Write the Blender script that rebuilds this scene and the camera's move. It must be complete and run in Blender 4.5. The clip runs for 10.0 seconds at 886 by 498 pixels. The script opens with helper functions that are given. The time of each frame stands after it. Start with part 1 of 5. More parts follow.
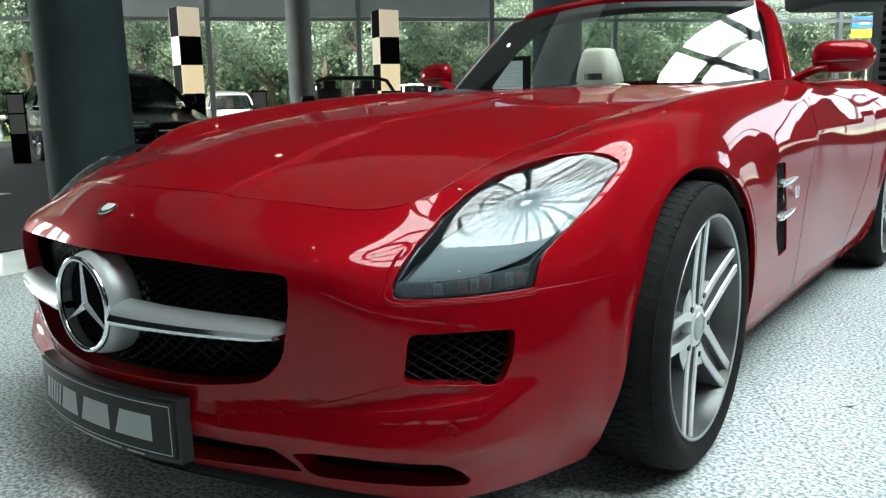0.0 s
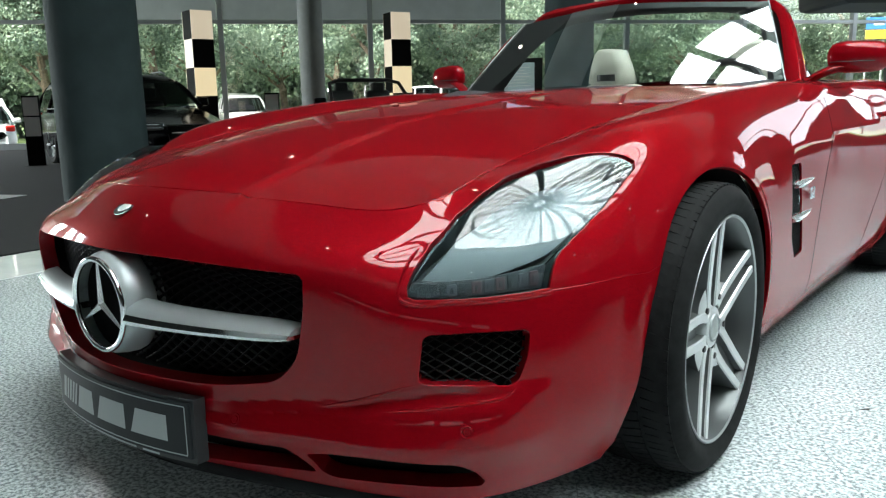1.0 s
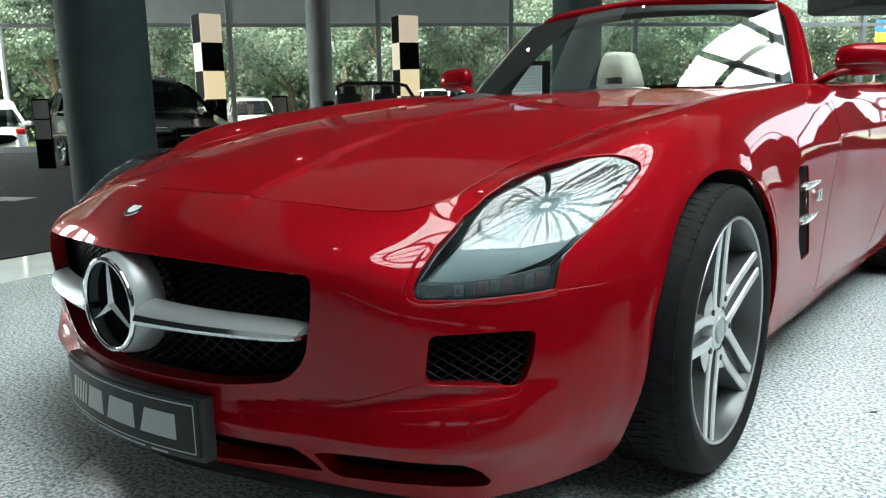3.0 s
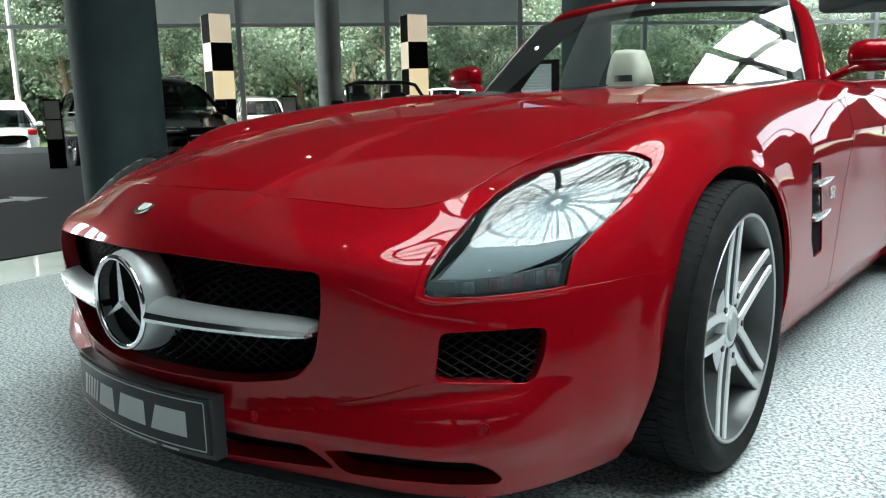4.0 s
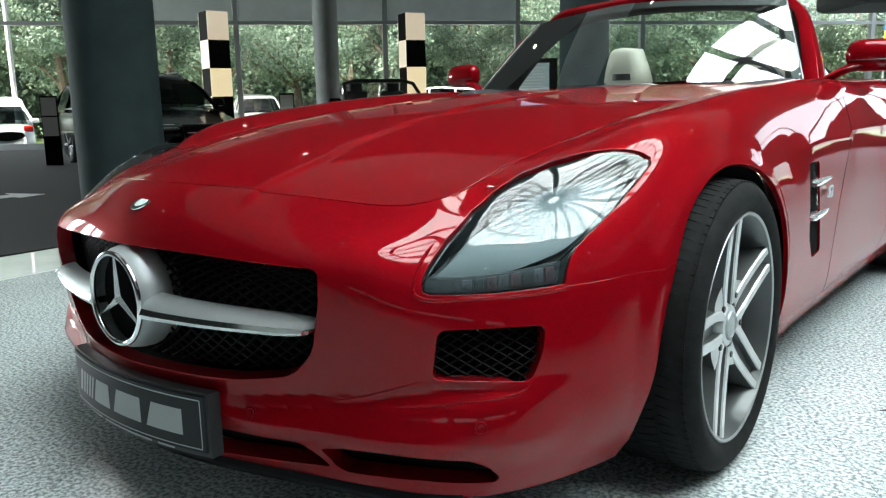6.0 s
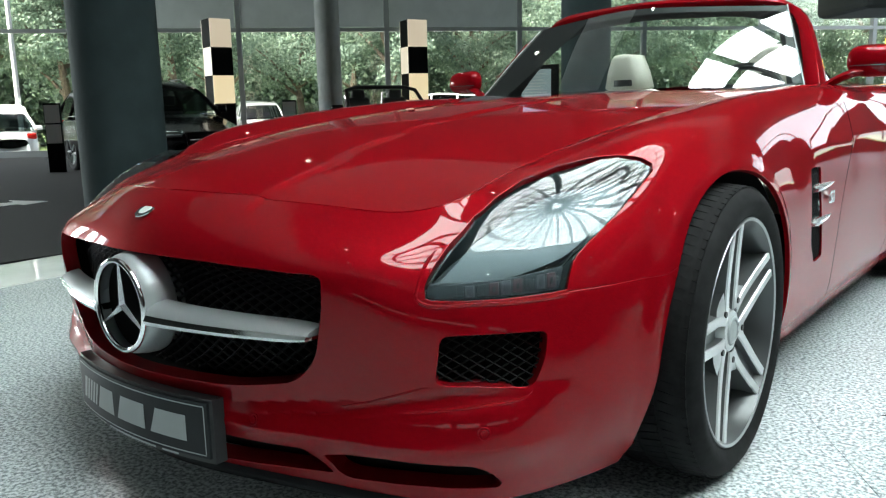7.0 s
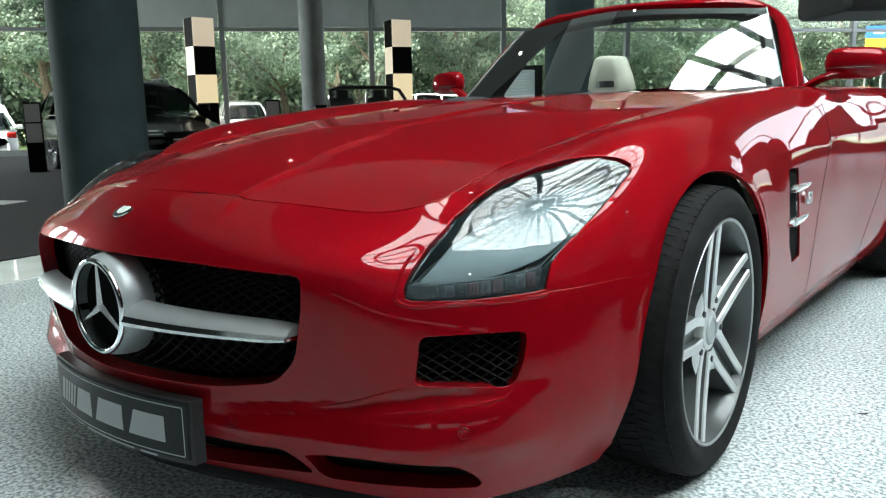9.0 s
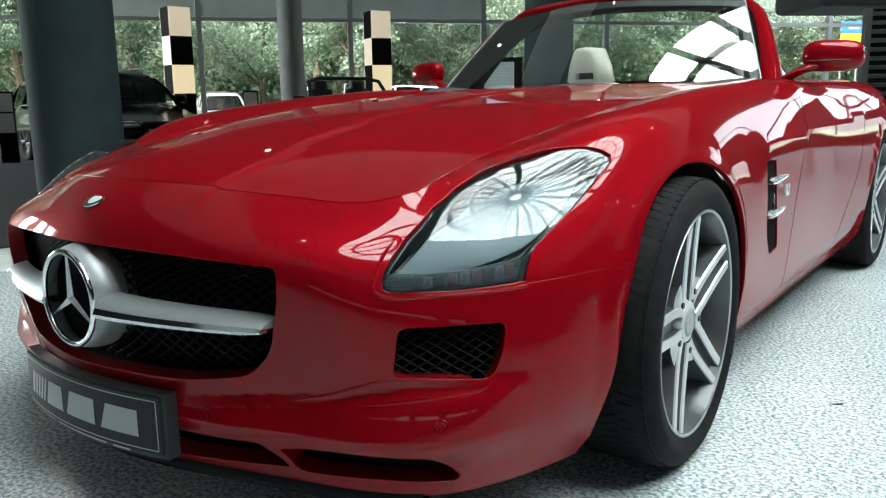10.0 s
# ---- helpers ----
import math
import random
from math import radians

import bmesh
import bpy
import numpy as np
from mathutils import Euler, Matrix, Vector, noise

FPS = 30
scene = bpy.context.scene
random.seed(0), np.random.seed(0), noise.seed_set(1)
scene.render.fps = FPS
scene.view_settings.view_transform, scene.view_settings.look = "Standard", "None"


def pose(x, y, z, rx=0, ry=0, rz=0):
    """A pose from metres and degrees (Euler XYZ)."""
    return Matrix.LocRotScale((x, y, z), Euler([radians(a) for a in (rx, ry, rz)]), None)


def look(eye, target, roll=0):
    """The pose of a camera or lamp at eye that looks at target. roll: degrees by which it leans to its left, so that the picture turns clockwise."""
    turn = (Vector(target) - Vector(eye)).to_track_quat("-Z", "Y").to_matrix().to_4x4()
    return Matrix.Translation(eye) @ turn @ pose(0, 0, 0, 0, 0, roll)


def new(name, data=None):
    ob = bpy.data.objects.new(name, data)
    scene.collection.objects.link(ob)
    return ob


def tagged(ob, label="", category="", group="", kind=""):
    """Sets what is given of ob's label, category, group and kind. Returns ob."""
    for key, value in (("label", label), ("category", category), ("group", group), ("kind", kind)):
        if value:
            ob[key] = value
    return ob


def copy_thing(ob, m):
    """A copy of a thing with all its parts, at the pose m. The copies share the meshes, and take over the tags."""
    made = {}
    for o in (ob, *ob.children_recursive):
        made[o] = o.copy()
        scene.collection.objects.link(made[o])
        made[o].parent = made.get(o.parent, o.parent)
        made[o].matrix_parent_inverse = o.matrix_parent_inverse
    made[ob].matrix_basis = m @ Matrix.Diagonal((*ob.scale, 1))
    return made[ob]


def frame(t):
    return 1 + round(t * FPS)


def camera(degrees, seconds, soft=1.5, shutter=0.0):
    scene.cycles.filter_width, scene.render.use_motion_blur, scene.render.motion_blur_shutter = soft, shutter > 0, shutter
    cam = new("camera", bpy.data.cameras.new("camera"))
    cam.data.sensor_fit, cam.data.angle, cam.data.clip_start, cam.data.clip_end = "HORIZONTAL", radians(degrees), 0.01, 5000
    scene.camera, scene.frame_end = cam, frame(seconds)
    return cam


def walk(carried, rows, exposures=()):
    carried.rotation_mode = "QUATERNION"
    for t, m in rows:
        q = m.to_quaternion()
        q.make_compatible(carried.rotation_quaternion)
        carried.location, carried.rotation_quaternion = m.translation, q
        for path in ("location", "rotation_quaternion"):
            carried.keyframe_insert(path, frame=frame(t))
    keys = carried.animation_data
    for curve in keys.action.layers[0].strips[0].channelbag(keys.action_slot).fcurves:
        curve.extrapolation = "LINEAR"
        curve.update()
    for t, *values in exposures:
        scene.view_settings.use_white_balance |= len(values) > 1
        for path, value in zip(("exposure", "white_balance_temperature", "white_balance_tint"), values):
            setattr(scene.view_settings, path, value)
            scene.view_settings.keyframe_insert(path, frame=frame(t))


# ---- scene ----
cam = camera(59.7, 10.0, 1.25)
PATH = [
    (0, (1.533, -1.699, 0.841), (0.33, -0.144, 0.473), -1.1),
    (0.5, (1.531, -1.698, 0.841), (0.316, -0.151, 0.477), -1.2),
    (1, (1.528, -1.703, 0.838), (0.302, -0.165, 0.476), -1.2),
    (1.5, (1.531, -1.704, 0.839), (0.301, -0.17, 0.473), -1.2),
    (2, (1.536, -1.707, 0.837), (0.306, -0.171, 0.477), -1.1),
    (2.5, (1.536, -1.71, 0.837), (0.303, -0.176, 0.48), -1.1),
    (4, (1.531, -1.708, 0.831), (0.271, -0.196, 0.476), -1.4),
    (4.5, (1.526, -1.706, 0.828), (0.267, -0.195, 0.464), -1.4),
    (5, (1.525, -1.703, 0.825), (0.273, -0.188, 0.457), -1.2),
    (5.5, (1.525, -1.703, 0.826), (0.274, -0.186, 0.46), -1.1),
    (7, (1.53, -1.71, 0.829), (0.27, -0.195, 0.486), -1.3),
    (7.5, (1.531, -1.71, 0.827), (0.275, -0.191, 0.484), -1.2),
    (8, (1.531, -1.708, 0.829), (0.28, -0.185, 0.486), -1.2),
    (8.5, (1.533, -1.708, 0.828), (0.29, -0.178, 0.486), -1.1),
    (9, (1.538, -1.706, 0.829), (0.309, -0.166, 0.486), -1.1),
    (9.5, (1.537, -1.698, 0.826), (0.33, -0.142, 0.476), -0.9),
    (10, (1.53, -1.692, 0.823), (0.344, -0.122, 0.46), -0.8),
]
walk(cam, [(t, look(eye, target, roll)) for t, eye, target, roll in PATH], [(0, 2.6, 6700, 4), (10, 2.6, 6700, 4)])

# ---------- world, light, exposure ----------
world = bpy.data.worlds.new("overcast_sky")
scene.world = world
world.use_nodes = True
wn = world.node_tree.nodes
sky = wn.new("ShaderNodeTexSky")
sky.sky_type, sky.sun_disc = "NISHITA", False
sky.sun_elevation, sky.sun_rotation = radians(55.8), radians(202.7)
sky.air_density, sky.dust_density, sky.ozone_density = 0.35, 6.0, 0.4
world.node_tree.links.new(sky.outputs[0], wn["Background"].inputs[0])
wn["Background"].inputs[1].default_value = 0.15
sun = new("sun", bpy.data.lights.new("sun", "SUN"))
sun.data.energy, sun.data.angle, sun.data.color = 5.0, radians(16), (1.0, 0.97, 0.92)
sun.matrix_world = look((-3.8, -9.1, 14.5), (0, 0, 0))


def window_light(eye, target, w, h, power):
    lamp = new("sky_window_light", bpy.data.lights.new("sky_window_light", "AREA"))
    lamp.data.shape, lamp.data.size, lamp.data.size_y, lamp.data.energy = "RECTANGLE", w, h, power
    lamp.data.color = (0.89, 0.98, 1.03)
    lamp.matrix_world = look(eye, target)
    return lamp

# ---------- materials ----------
def material(name, color, rough=0.5, metal=0.0, coat=0.0, spec=0.5):
    m = bpy.data.materials.new(name)
    m.use_nodes = True
    b = m.node_tree.nodes["Principled BSDF"]
    b.inputs["Base Color"].default_value = (*color, 1)
    b.inputs["Roughness"].default_value = rough
    b.inputs["Metallic"].default_value = metal
    b.inputs["Coat Weight"].default_value = coat
    b.inputs["Coat Roughness"].default_value = 0.02
    b.inputs["Specular IOR Level"].default_value = spec
    return m


def node(m, kind, **values):
    n = m.node_tree.nodes.new(kind)
    for key, value in values.items():
        n.inputs[key].default_value = value
    return n


def wire(m, a, b):
    m.node_tree.links.new(a, b)


def shader(m):
    return m.node_tree.nodes["Principled BSDF"]


def mottled(m, c1, c2, scale, detail=6, low=0.35, high=0.65, bump=0.0, coord="Object"):
    """Noise between two colours, with an optional fine relief."""
    tc = node(m, "ShaderNodeTexCoord")
    n = node(m, "ShaderNodeTexNoise", Scale=scale, Detail=detail, Roughness=0.6)
    wire(m, tc.outputs[coord], n.inputs["Vector"])
    r = node(m, "ShaderNodeValToRGB")
    r.color_ramp.elements[0].position, r.color_ramp.elements[1].position = low, high
    r.color_ramp.elements[0].color, r.color_ramp.elements[1].color = (*c1, 1), (*c2, 1)
    wire(m, n.outputs["Fac"], r.inputs[0])
    wire(m, r.outputs[0], shader(m).inputs["Base Color"])
    if bump:
        b = node(m, "ShaderNodeBump", Strength=bump, Distance=0.005)
        wire(m, n.outputs["Fac"], b.inputs["Height"])
        wire(m, b.outputs[0], shader(m).inputs["Normal"])
    return r


def glass(name, color=(1, 1, 1), ior=1.45, rough=0.0):
    """Clear pane: mostly see-through, with a mirror gloss that grows at grazing angles."""
    m = bpy.data.materials.new(name)
    m.use_nodes = True
    nt = m.node_tree
    nt.nodes.remove(nt.nodes["Principled BSDF"])
    t, g, mix, f, p, a = (nt.nodes.new(k) for k in ("ShaderNodeBsdfTransparent", "ShaderNodeBsdfGlossy", "ShaderNodeMixShader", "ShaderNodeLayerWeight", "ShaderNodeMath", "ShaderNodeMath"))
    t.inputs[0].default_value = (*color, 1)
    g.inputs["Roughness"].default_value = rough
    r0 = ((ior - 1) / (ior + 1)) ** 2
    f.inputs[0].default_value = 0.5
    p.operation, a.operation = "POWER", "MULTIPLY_ADD"
    p.inputs[1].default_value, a.inputs[1].default_value, a.inputs[2].default_value = 4.0, 1 - r0, r0
    nt.links.new(f.outputs["Facing"], p.inputs[0])
    nt.links.new(p.outputs[0], a.inputs[0])
    nt.links.new(a.outputs[0], mix.inputs[0])
    nt.links.new(t.outputs[0], mix.inputs[1])
    nt.links.new(g.outputs[0], mix.inputs[2])
    nt.links.new(mix.outputs[0], nt.nodes["Material Output"].inputs[0])
    return m


PAINT = material("red_metallic_paint", (0.4, 0.003, 0.006), 0.52, 0.32, 0.60, 0.02)
shader(PAINT).inputs["Coat IOR"].default_value = 1.44
shader(PAINT).inputs["Specular Tint"].default_value = (1.0, 0.06, 0.08, 1)
tcp = node(PAINT, "ShaderNodeTexCoord")
flake = node(PAINT, "ShaderNodeTexVoronoi", Scale=1400.0)
wire(PAINT, tcp.outputs["Object"], flake.inputs["Vector"])
fr = node(PAINT, "ShaderNodeValToRGB")
fr.color_ramp.elements[0].color, fr.color_ramp.elements[1].color = (0.138, 0.0009, 0.0036, 1), (0.250, 0.0022, 0.0070, 1)
wire(PAINT, flake.outputs["Color"], fr.inputs[0])
wire(PAINT, fr.outputs[0], shader(PAINT).inputs["Base Color"])
BLACK = material("black_plastic", (0.012, 0.012, 0.013), 0.45)
MESHBLACK = material("black_mesh", (0.006, 0.006, 0.007), 0.55, spec=0.12)
INTAKEMESH = material("dull_black_mesh", (0.0035, 0.0035, 0.0035), 0.6, spec=0.1)
VOID = material("black_liner", (0.004, 0.004, 0.004), 0.9, spec=0.1)
SILVER = material("satin_silver", (0.34, 0.365, 0.37), 0.48, 0.5)
STARMETAL = material("polished_star", (0.78, 0.80, 0.81), 0.24, 0.85)
CHROME = material("chrome", (0.80, 0.82, 0.83), 0.06, 1.0)
# chrome darkened in colour for the shaded underside of the grille blade
TRIMCHROME = material("shaded_chrome", (0.66, 0.68, 0.69), 0.10, 1.0)
MACHINED = material("machined_alloy", (0.52, 0.54, 0.545), 0.34, 0.5)
RUBBER = material("tyre_rubber", (0.022, 0.023, 0.024), 0.8, spec=0.15)
mottled(RUBBER, (0.0045, 0.0048, 0.005), (0.010, 0.0105, 0.011), 30, bump=0.05)
GLASS = glass("clear_glass", (0.96, 0.98, 0.97))
SCREEN = glass("windscreen_glass", (0.82, 0.90, 0.87), 2.2)
LENS = glass("headlamp_lens", (0.80, 0.88, 0.90), 1.56)
PLATE = material("dark_grey_plate", (0.010, 0.012, 0.014), 0.5, spec=0.25)
WHITE = material("white_paint", (0.72, 0.72, 0.70), 0.5)
PLATEGREY = material("silver_print", (0.32, 0.34, 0.34), 0.45)
CREAM = material("cream_leather", (0.62, 0.60, 0.52), 0.5)
mottled(CREAM, (0.56, 0.54, 0.46), (0.66, 0.64, 0.56), 60, bump=0.15)
DASH = material("dark_grey_leather", (0.03, 0.032, 0.034), 0.6)
FLOOR = material("speckled_terrazzo", (0.5, 0.5, 0.5), 0.27, spec=0.5)
COLUMN = material("slate_painted_column", (0.025, 0.035, 0.038), 0.8, spec=0.15)
mottled(COLUMN, (0.037, 0.056, 0.058), (0.049, 0.071, 0.074), 3)
GREYCOLUMN = material("grey_painted_column", (0.20, 0.215, 0.215), 0.7)
mottled(GREYCOLUMN, (0.18, 0.195, 0.195), (0.23, 0.245, 0.245), 3)
CARPET = material("black_carpet", (0.012, 0.012, 0.013), 0.9)
mottled(CARPET, (0.0022, 0.0022, 0.0026), (0.0065, 0.0065, 0.007), 200, bump=0.3)
POLISHED = material("polished_white_stone", (0.78, 0.80, 0.80), 0.06, spec=0.7)
mottled(POLISHED, (0.74, 0.76, 0.77), (0.84, 0.86, 0.87), 4)
ALU = material("grey_aluminium", (0.30, 0.32, 0.33), 0.4, 0.6)
DARKWALL = material("dark_grey_wall", (0.06, 0.062, 0.065), 0.7)
mottled(DARKWALL, (0.05, 0.052, 0.055), (0.07, 0.072, 0.075), 2)
FASCIA = material("grey_blind_panel", (0.46, 0.50, 0.50), 0.5)
BLIND = material("grey_roller_blind", (0.62, 0.68, 0.68), 0.5)
mottled(BLIND, (0.44, 0.485, 0.485), (0.53, 0.575, 0.575), 1.2)
# Unseen ceiling, coloured near black so that it reflects dark in the paint
CEIL = material("blackened_ceiling", (0.35, 0.36, 0.36), 0.8)
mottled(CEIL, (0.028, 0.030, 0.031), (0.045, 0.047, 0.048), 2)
CEILRING = material("white_ceiling_board", (0.88, 0.89, 0.88), 0.7)
DARKRING = material("dark_ceiling_ring", (0.09, 0.095, 0.095), 0.6)
# Both tower whites have glow put into them; CHECKLIT is stronger and yellower
CHECKW = material("warm_white_glow_panel", (0.84, 0.78, 0.68), 0.4)
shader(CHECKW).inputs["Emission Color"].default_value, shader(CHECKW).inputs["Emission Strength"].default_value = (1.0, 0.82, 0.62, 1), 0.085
CHECKLIT = material("strong_warm_glow_panel", (0.86, 0.80, 0.64), 0.4)
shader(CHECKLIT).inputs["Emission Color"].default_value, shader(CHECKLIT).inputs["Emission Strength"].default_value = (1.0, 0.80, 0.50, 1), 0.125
CHECKB = material("black_gloss_panel", (0.003, 0.003, 0.003), 0.6, spec=0.06)
BLACKPAINT = material("black_car_paint", (0.004, 0.004, 0.005), 0.14, 0.0, 0.22, 0.08)
WHITECAR = material("white_car_paint", (0.80, 0.81, 0.81), 0.3, 0.0, 1.0)
GREYCAR = material("grey_car_paint", (0.18, 0.21, 0.23), 0.3, 0.4, 1.0)
TINT = glass("car_window_glass", (0.20, 0.25, 0.25), 1.5)
DARKGLASS = material("tinted_glass", (0.10, 0.125, 0.125), 0.03, spec=1.0)
REDLAMP = material("red_lamp", (0.5, 0.02, 0.015), 0.2)

# terrazzo: light chips in a mid-grey ground at two scales
tcf = node(FLOOR, "ShaderNodeNewGeometry")
v1 = node(FLOOR, "ShaderNodeTexNoise", Scale=95.0, Detail=3.5, Roughness=0.62)
v2 = node(FLOOR, "ShaderNodeTexNoise", Scale=2.2, Detail=4.0)
for nn in (v1, v2):
    wire(FLOOR, tcf.outputs["Position"], nn.inputs["Vector"])
rf = node(FLOOR, "ShaderNodeValToRGB")
rf.color_ramp.elements[0].position, rf.color_ramp.elements[1].position = 0.40, 0.60
rf.color_ramp.elements[0].color, rf.color_ramp.elements[1].color = (0.21, 0.236, 0.243, 1), (0.67, 0.732, 0.747, 1)
wire(FLOOR, v1.outputs["Fac"], rf.inputs[0])
mixf = node(FLOOR, "ShaderNodeMix")
mixf.data_type, mixf.blend_type = "RGBA", "MULTIPLY"
mixf.inputs[0].default_value = 0.35
wire(FLOOR, rf.outputs[0], mixf.inputs[6])
r2 = node(FLOOR, "ShaderNodeValToRGB")
r2.color_ramp.elements[0].position, r2.color_ramp.elements[1].position = 0.3, 0.7
r2.color_ramp.elements[0].color = (0.7, 0.7, 0.7, 1)
wire(FLOOR, v2.outputs["Fac"], r2.inputs[0])
wire(FLOOR, r2.outputs[0], mixf.inputs[7])
tile_tone = node(FLOOR, "ShaderNodeObjectInfo")
tone = node(FLOOR, "ShaderNodeMapRange")
tone.inputs["To Min"].default_value, tone.inputs["To Max"].default_value = 0.93, 1.05
wire(FLOOR, tile_tone.outputs["Random"], tone.inputs["Value"])
tinted = node(FLOOR, "ShaderNodeVectorMath")
tinted.operation = "SCALE"
wire(FLOOR, mixf.outputs[2], tinted.inputs[0])
wire(FLOOR, tone.outputs[0], tinted.inputs["Scale"])
wire(FLOOR, tinted.outputs[0], shader(FLOOR).inputs["Base Color"])
GROUT = material("grey_floor_grout", (0.26, 0.28, 0.285), 0.7)
mottled(GROUT, (0.22, 0.245, 0.25), (0.32, 0.345, 0.35), 20)

# ---------- mesh helpers ----------
def mesh_object(name, verts, faces, mat, parent=None, smooth=False, label="", normals=None):
    me = bpy.data.meshes.new(name)
    me.from_pydata([tuple(map(float, v)) for v in verts], [], [tuple(map(int, f)) for f in faces])
    me.update()
    if smooth:
        me.polygons.foreach_set("use_smooth", [True] * len(me.polygons))
        if normals is not None:
            me.normals_split_custom_set_from_vertices([tuple(map(float, n)) for n in normals])
    me.materials.append(mat)
    ob = new(name, me)
    if parent:
        ob.parent = parent
    if label:
        ob["label"] = label
    return ob


def part(name, bm, mat, parent=None, label="", smooth=False):
    me = bpy.data.meshes.new(name)
    bmesh.ops.recalc_face_normals(bm, faces=bm.faces)
    bm.to_mesh(me)
    bm.free()
    if smooth:
        me.polygons.foreach_set("use_smooth", [True] * len(me.polygons))
        me.set_sharp_from_angle(angle=radians(40))
    me.materials.append(mat)
    ob = new(name, me)
    if parent:
        ob.parent = parent
    if label:
        ob["label"] = label
    return ob


def thing(name, label, category, group="", kind="", at=(0, 0, 0), turn=0):
    ob = new(name)
    ob.matrix_world = pose(*at, 0, 0, turn)
    return tagged(ob, label, category, group, kind)


def box_bm(lo, hi, bevel=0.0, segments=2, bm=None):
    bm = bm or bmesh.new()
    lo, hi = Vector(lo), Vector(hi)
    got = bmesh.ops.create_cube(bm, size=1.0, matrix=Matrix.Translation((lo + hi) / 2) @ Matrix.Diagonal((*(hi - lo), 1)))
    if bevel:
        edges = list({e for v in got["verts"] for e in v.link_edges})
        bmesh.ops.bevel(bm, geom=edges, offset=bevel, segments=segments, affect="EDGES", profile=0.5)
    return bm


def lathe(profile, n=48, axis="x", closed=False, bm=None, centre=(0, 0, 0)):
    """Turns a profile of (along, radius) about an axis."""
    bm = bm or bmesh.new()
    rings = []
    for k in range(n):
        a = 2 * math.pi * k / n
        c, s = math.cos(a), math.sin(a)
        ring = []
        for along, r in profile:
            p = {"x": (along, r * c, r * s), "y": (r * c, along, r * s), "z": (r * c, r * s, along)}[axis]
            ring.append(bm.verts.new(Vector(p) + Vector(centre)))
        rings.append(ring)
    m = len(profile)
    for k in range(n):
        a, b = rings[k], rings[(k + 1) % n]
        for i in range(m if closed else m - 1):
            j = (i + 1) % m
            bm.faces.new((a[i], b[i], b[j], a[j]))
    return bm


def tube(points, radius, n=8, bm=None, closed=False):
    """A round bar swept along points."""
    bm = bm or bmesh.new()
    pts = [Vector(p) for p in points]
    rings = []
    up = Vector((0, 0, 1))
    for i, p in enumerate(pts):
        a = pts[i - 1] if i or closed else pts[i]
        b = pts[(i + 1) % len(pts)] if i + 1 < len(pts) or closed else pts[i]
        d = (b - a).normalized()
        u = d.cross(up)
        if u.length < 0.05:
            u = d.cross(Vector((0, 1, 0)))
        u.normalize()
        w = u.cross(d)
        r = radius[i] if isinstance(radius, (list, tuple)) else radius
        rings.append([bm.verts.new(p + r * (math.cos(2 * math.pi * k / n) * u + math.sin(2 * math.pi * k / n) * w)) for k in range(n)])
    m = len(rings)
    for i in range(m if closed else m - 1):
        a, b = rings[i], rings[(i + 1) % m]
        for k in range(n):
            bm.faces.new((a[k], a[(k + 1) % n], b[(k + 1) % n], b[k]))
    if not closed:
        bm.faces.new(rings[0][::-1])
        bm.faces.new(rings[-1])
    return bm


def basis(knots, t):
    """Rows of weights of a natural cubic spline through values at the knots."""
    k = np.asarray(knots, float)
    n, h = len(k), np.diff(k)
    a, r = np.zeros((n, n)), np.zeros((n, n))
    a[0, 0] = a[-1, -1] = 1
    for i in range(1, n - 1):
        a[i, i - 1:i + 2] = h[i - 1], 2 * (h[i - 1] + h[i]), h[i]
        r[i, i - 1:i + 2] = 6 / h[i - 1], -6 / h[i - 1] - 6 / h[i], 6 / h[i]
    m = np.linalg.solve(a, r)
    t = np.clip(np.atleast_1d(np.asarray(t, float)), k[0], k[-1])
    j = np.clip(np.searchsorted(k, t, side="right") - 1, 0, n - 2)
    e, hj = np.eye(n), h[j][:, None]
    u, w = (k[j + 1] - t)[:, None], (t - k[j])[:, None]
    return (m[j] * u ** 3 + m[j + 1] * w ** 3) / (6 * hj) + (e[j] / hj - m[j] * hj / 6) * u + (e[j + 1] / hj - m[j + 1] * hj / 6) * w


def spline(points, n, closed=False):
    """n points along a smooth curve through the given ones, by length."""
    p = np.asarray(points, float)
    if closed:
        p = np.concatenate([p[-3:], p, p[:4]])
    d = np.r_[0, np.cumsum(np.linalg.norm(np.diff(p, axis=0), axis=1))]
    lo, hi = (d[3], d[-4]) if closed else (d[0], d[-1])
    t = np.linspace(lo, hi, n + 1)[:-1] if closed else np.linspace(lo, hi, n)
    return basis(d, t) @ p


def inside(poly, pts):
    x, y = pts[:, 0], pts[:, 1]
    got = np.zeros(len(pts), bool)
    q = np.roll(poly, -1, axis=0)
    for (x0, y0), (x1, y1) in zip(poly, q):
        if y0 != y1:
            got ^= ((y0 > y) != (y1 > y)) & (x < (x1 - x0) * (y - y0) / (y1 - y0) + x0)
    return got


def resample(poly, step):
    out = []
    for a, b in zip(poly, np.roll(poly, -1, axis=0)):
        k = max(1, int(np.ceil(np.linalg.norm(b - a) / step)))
        out += [a + (b - a) * i / k for i in range(k)]
    return np.array(out)


def rounded(poly, r, n=5):
    """A closed outline with its corners rounded."""
    poly = [np.asarray(p, float) for p in poly]
    out = []
    for i, p in enumerate(poly):
        a, b = poly[i - 1] - p, poly[(i + 1) % len(poly)] - p
        la, lb = np.linalg.norm(a), np.linalg.norm(b)
        d = min(r, la * 0.45, lb * 0.45)
        s, e = p + a / la * d, p + b / lb * d
        for t in np.linspace(0, 1, n):
            out.append((1 - t) ** 2 * s + 2 * t * (1 - t) * p + t ** 2 * e)
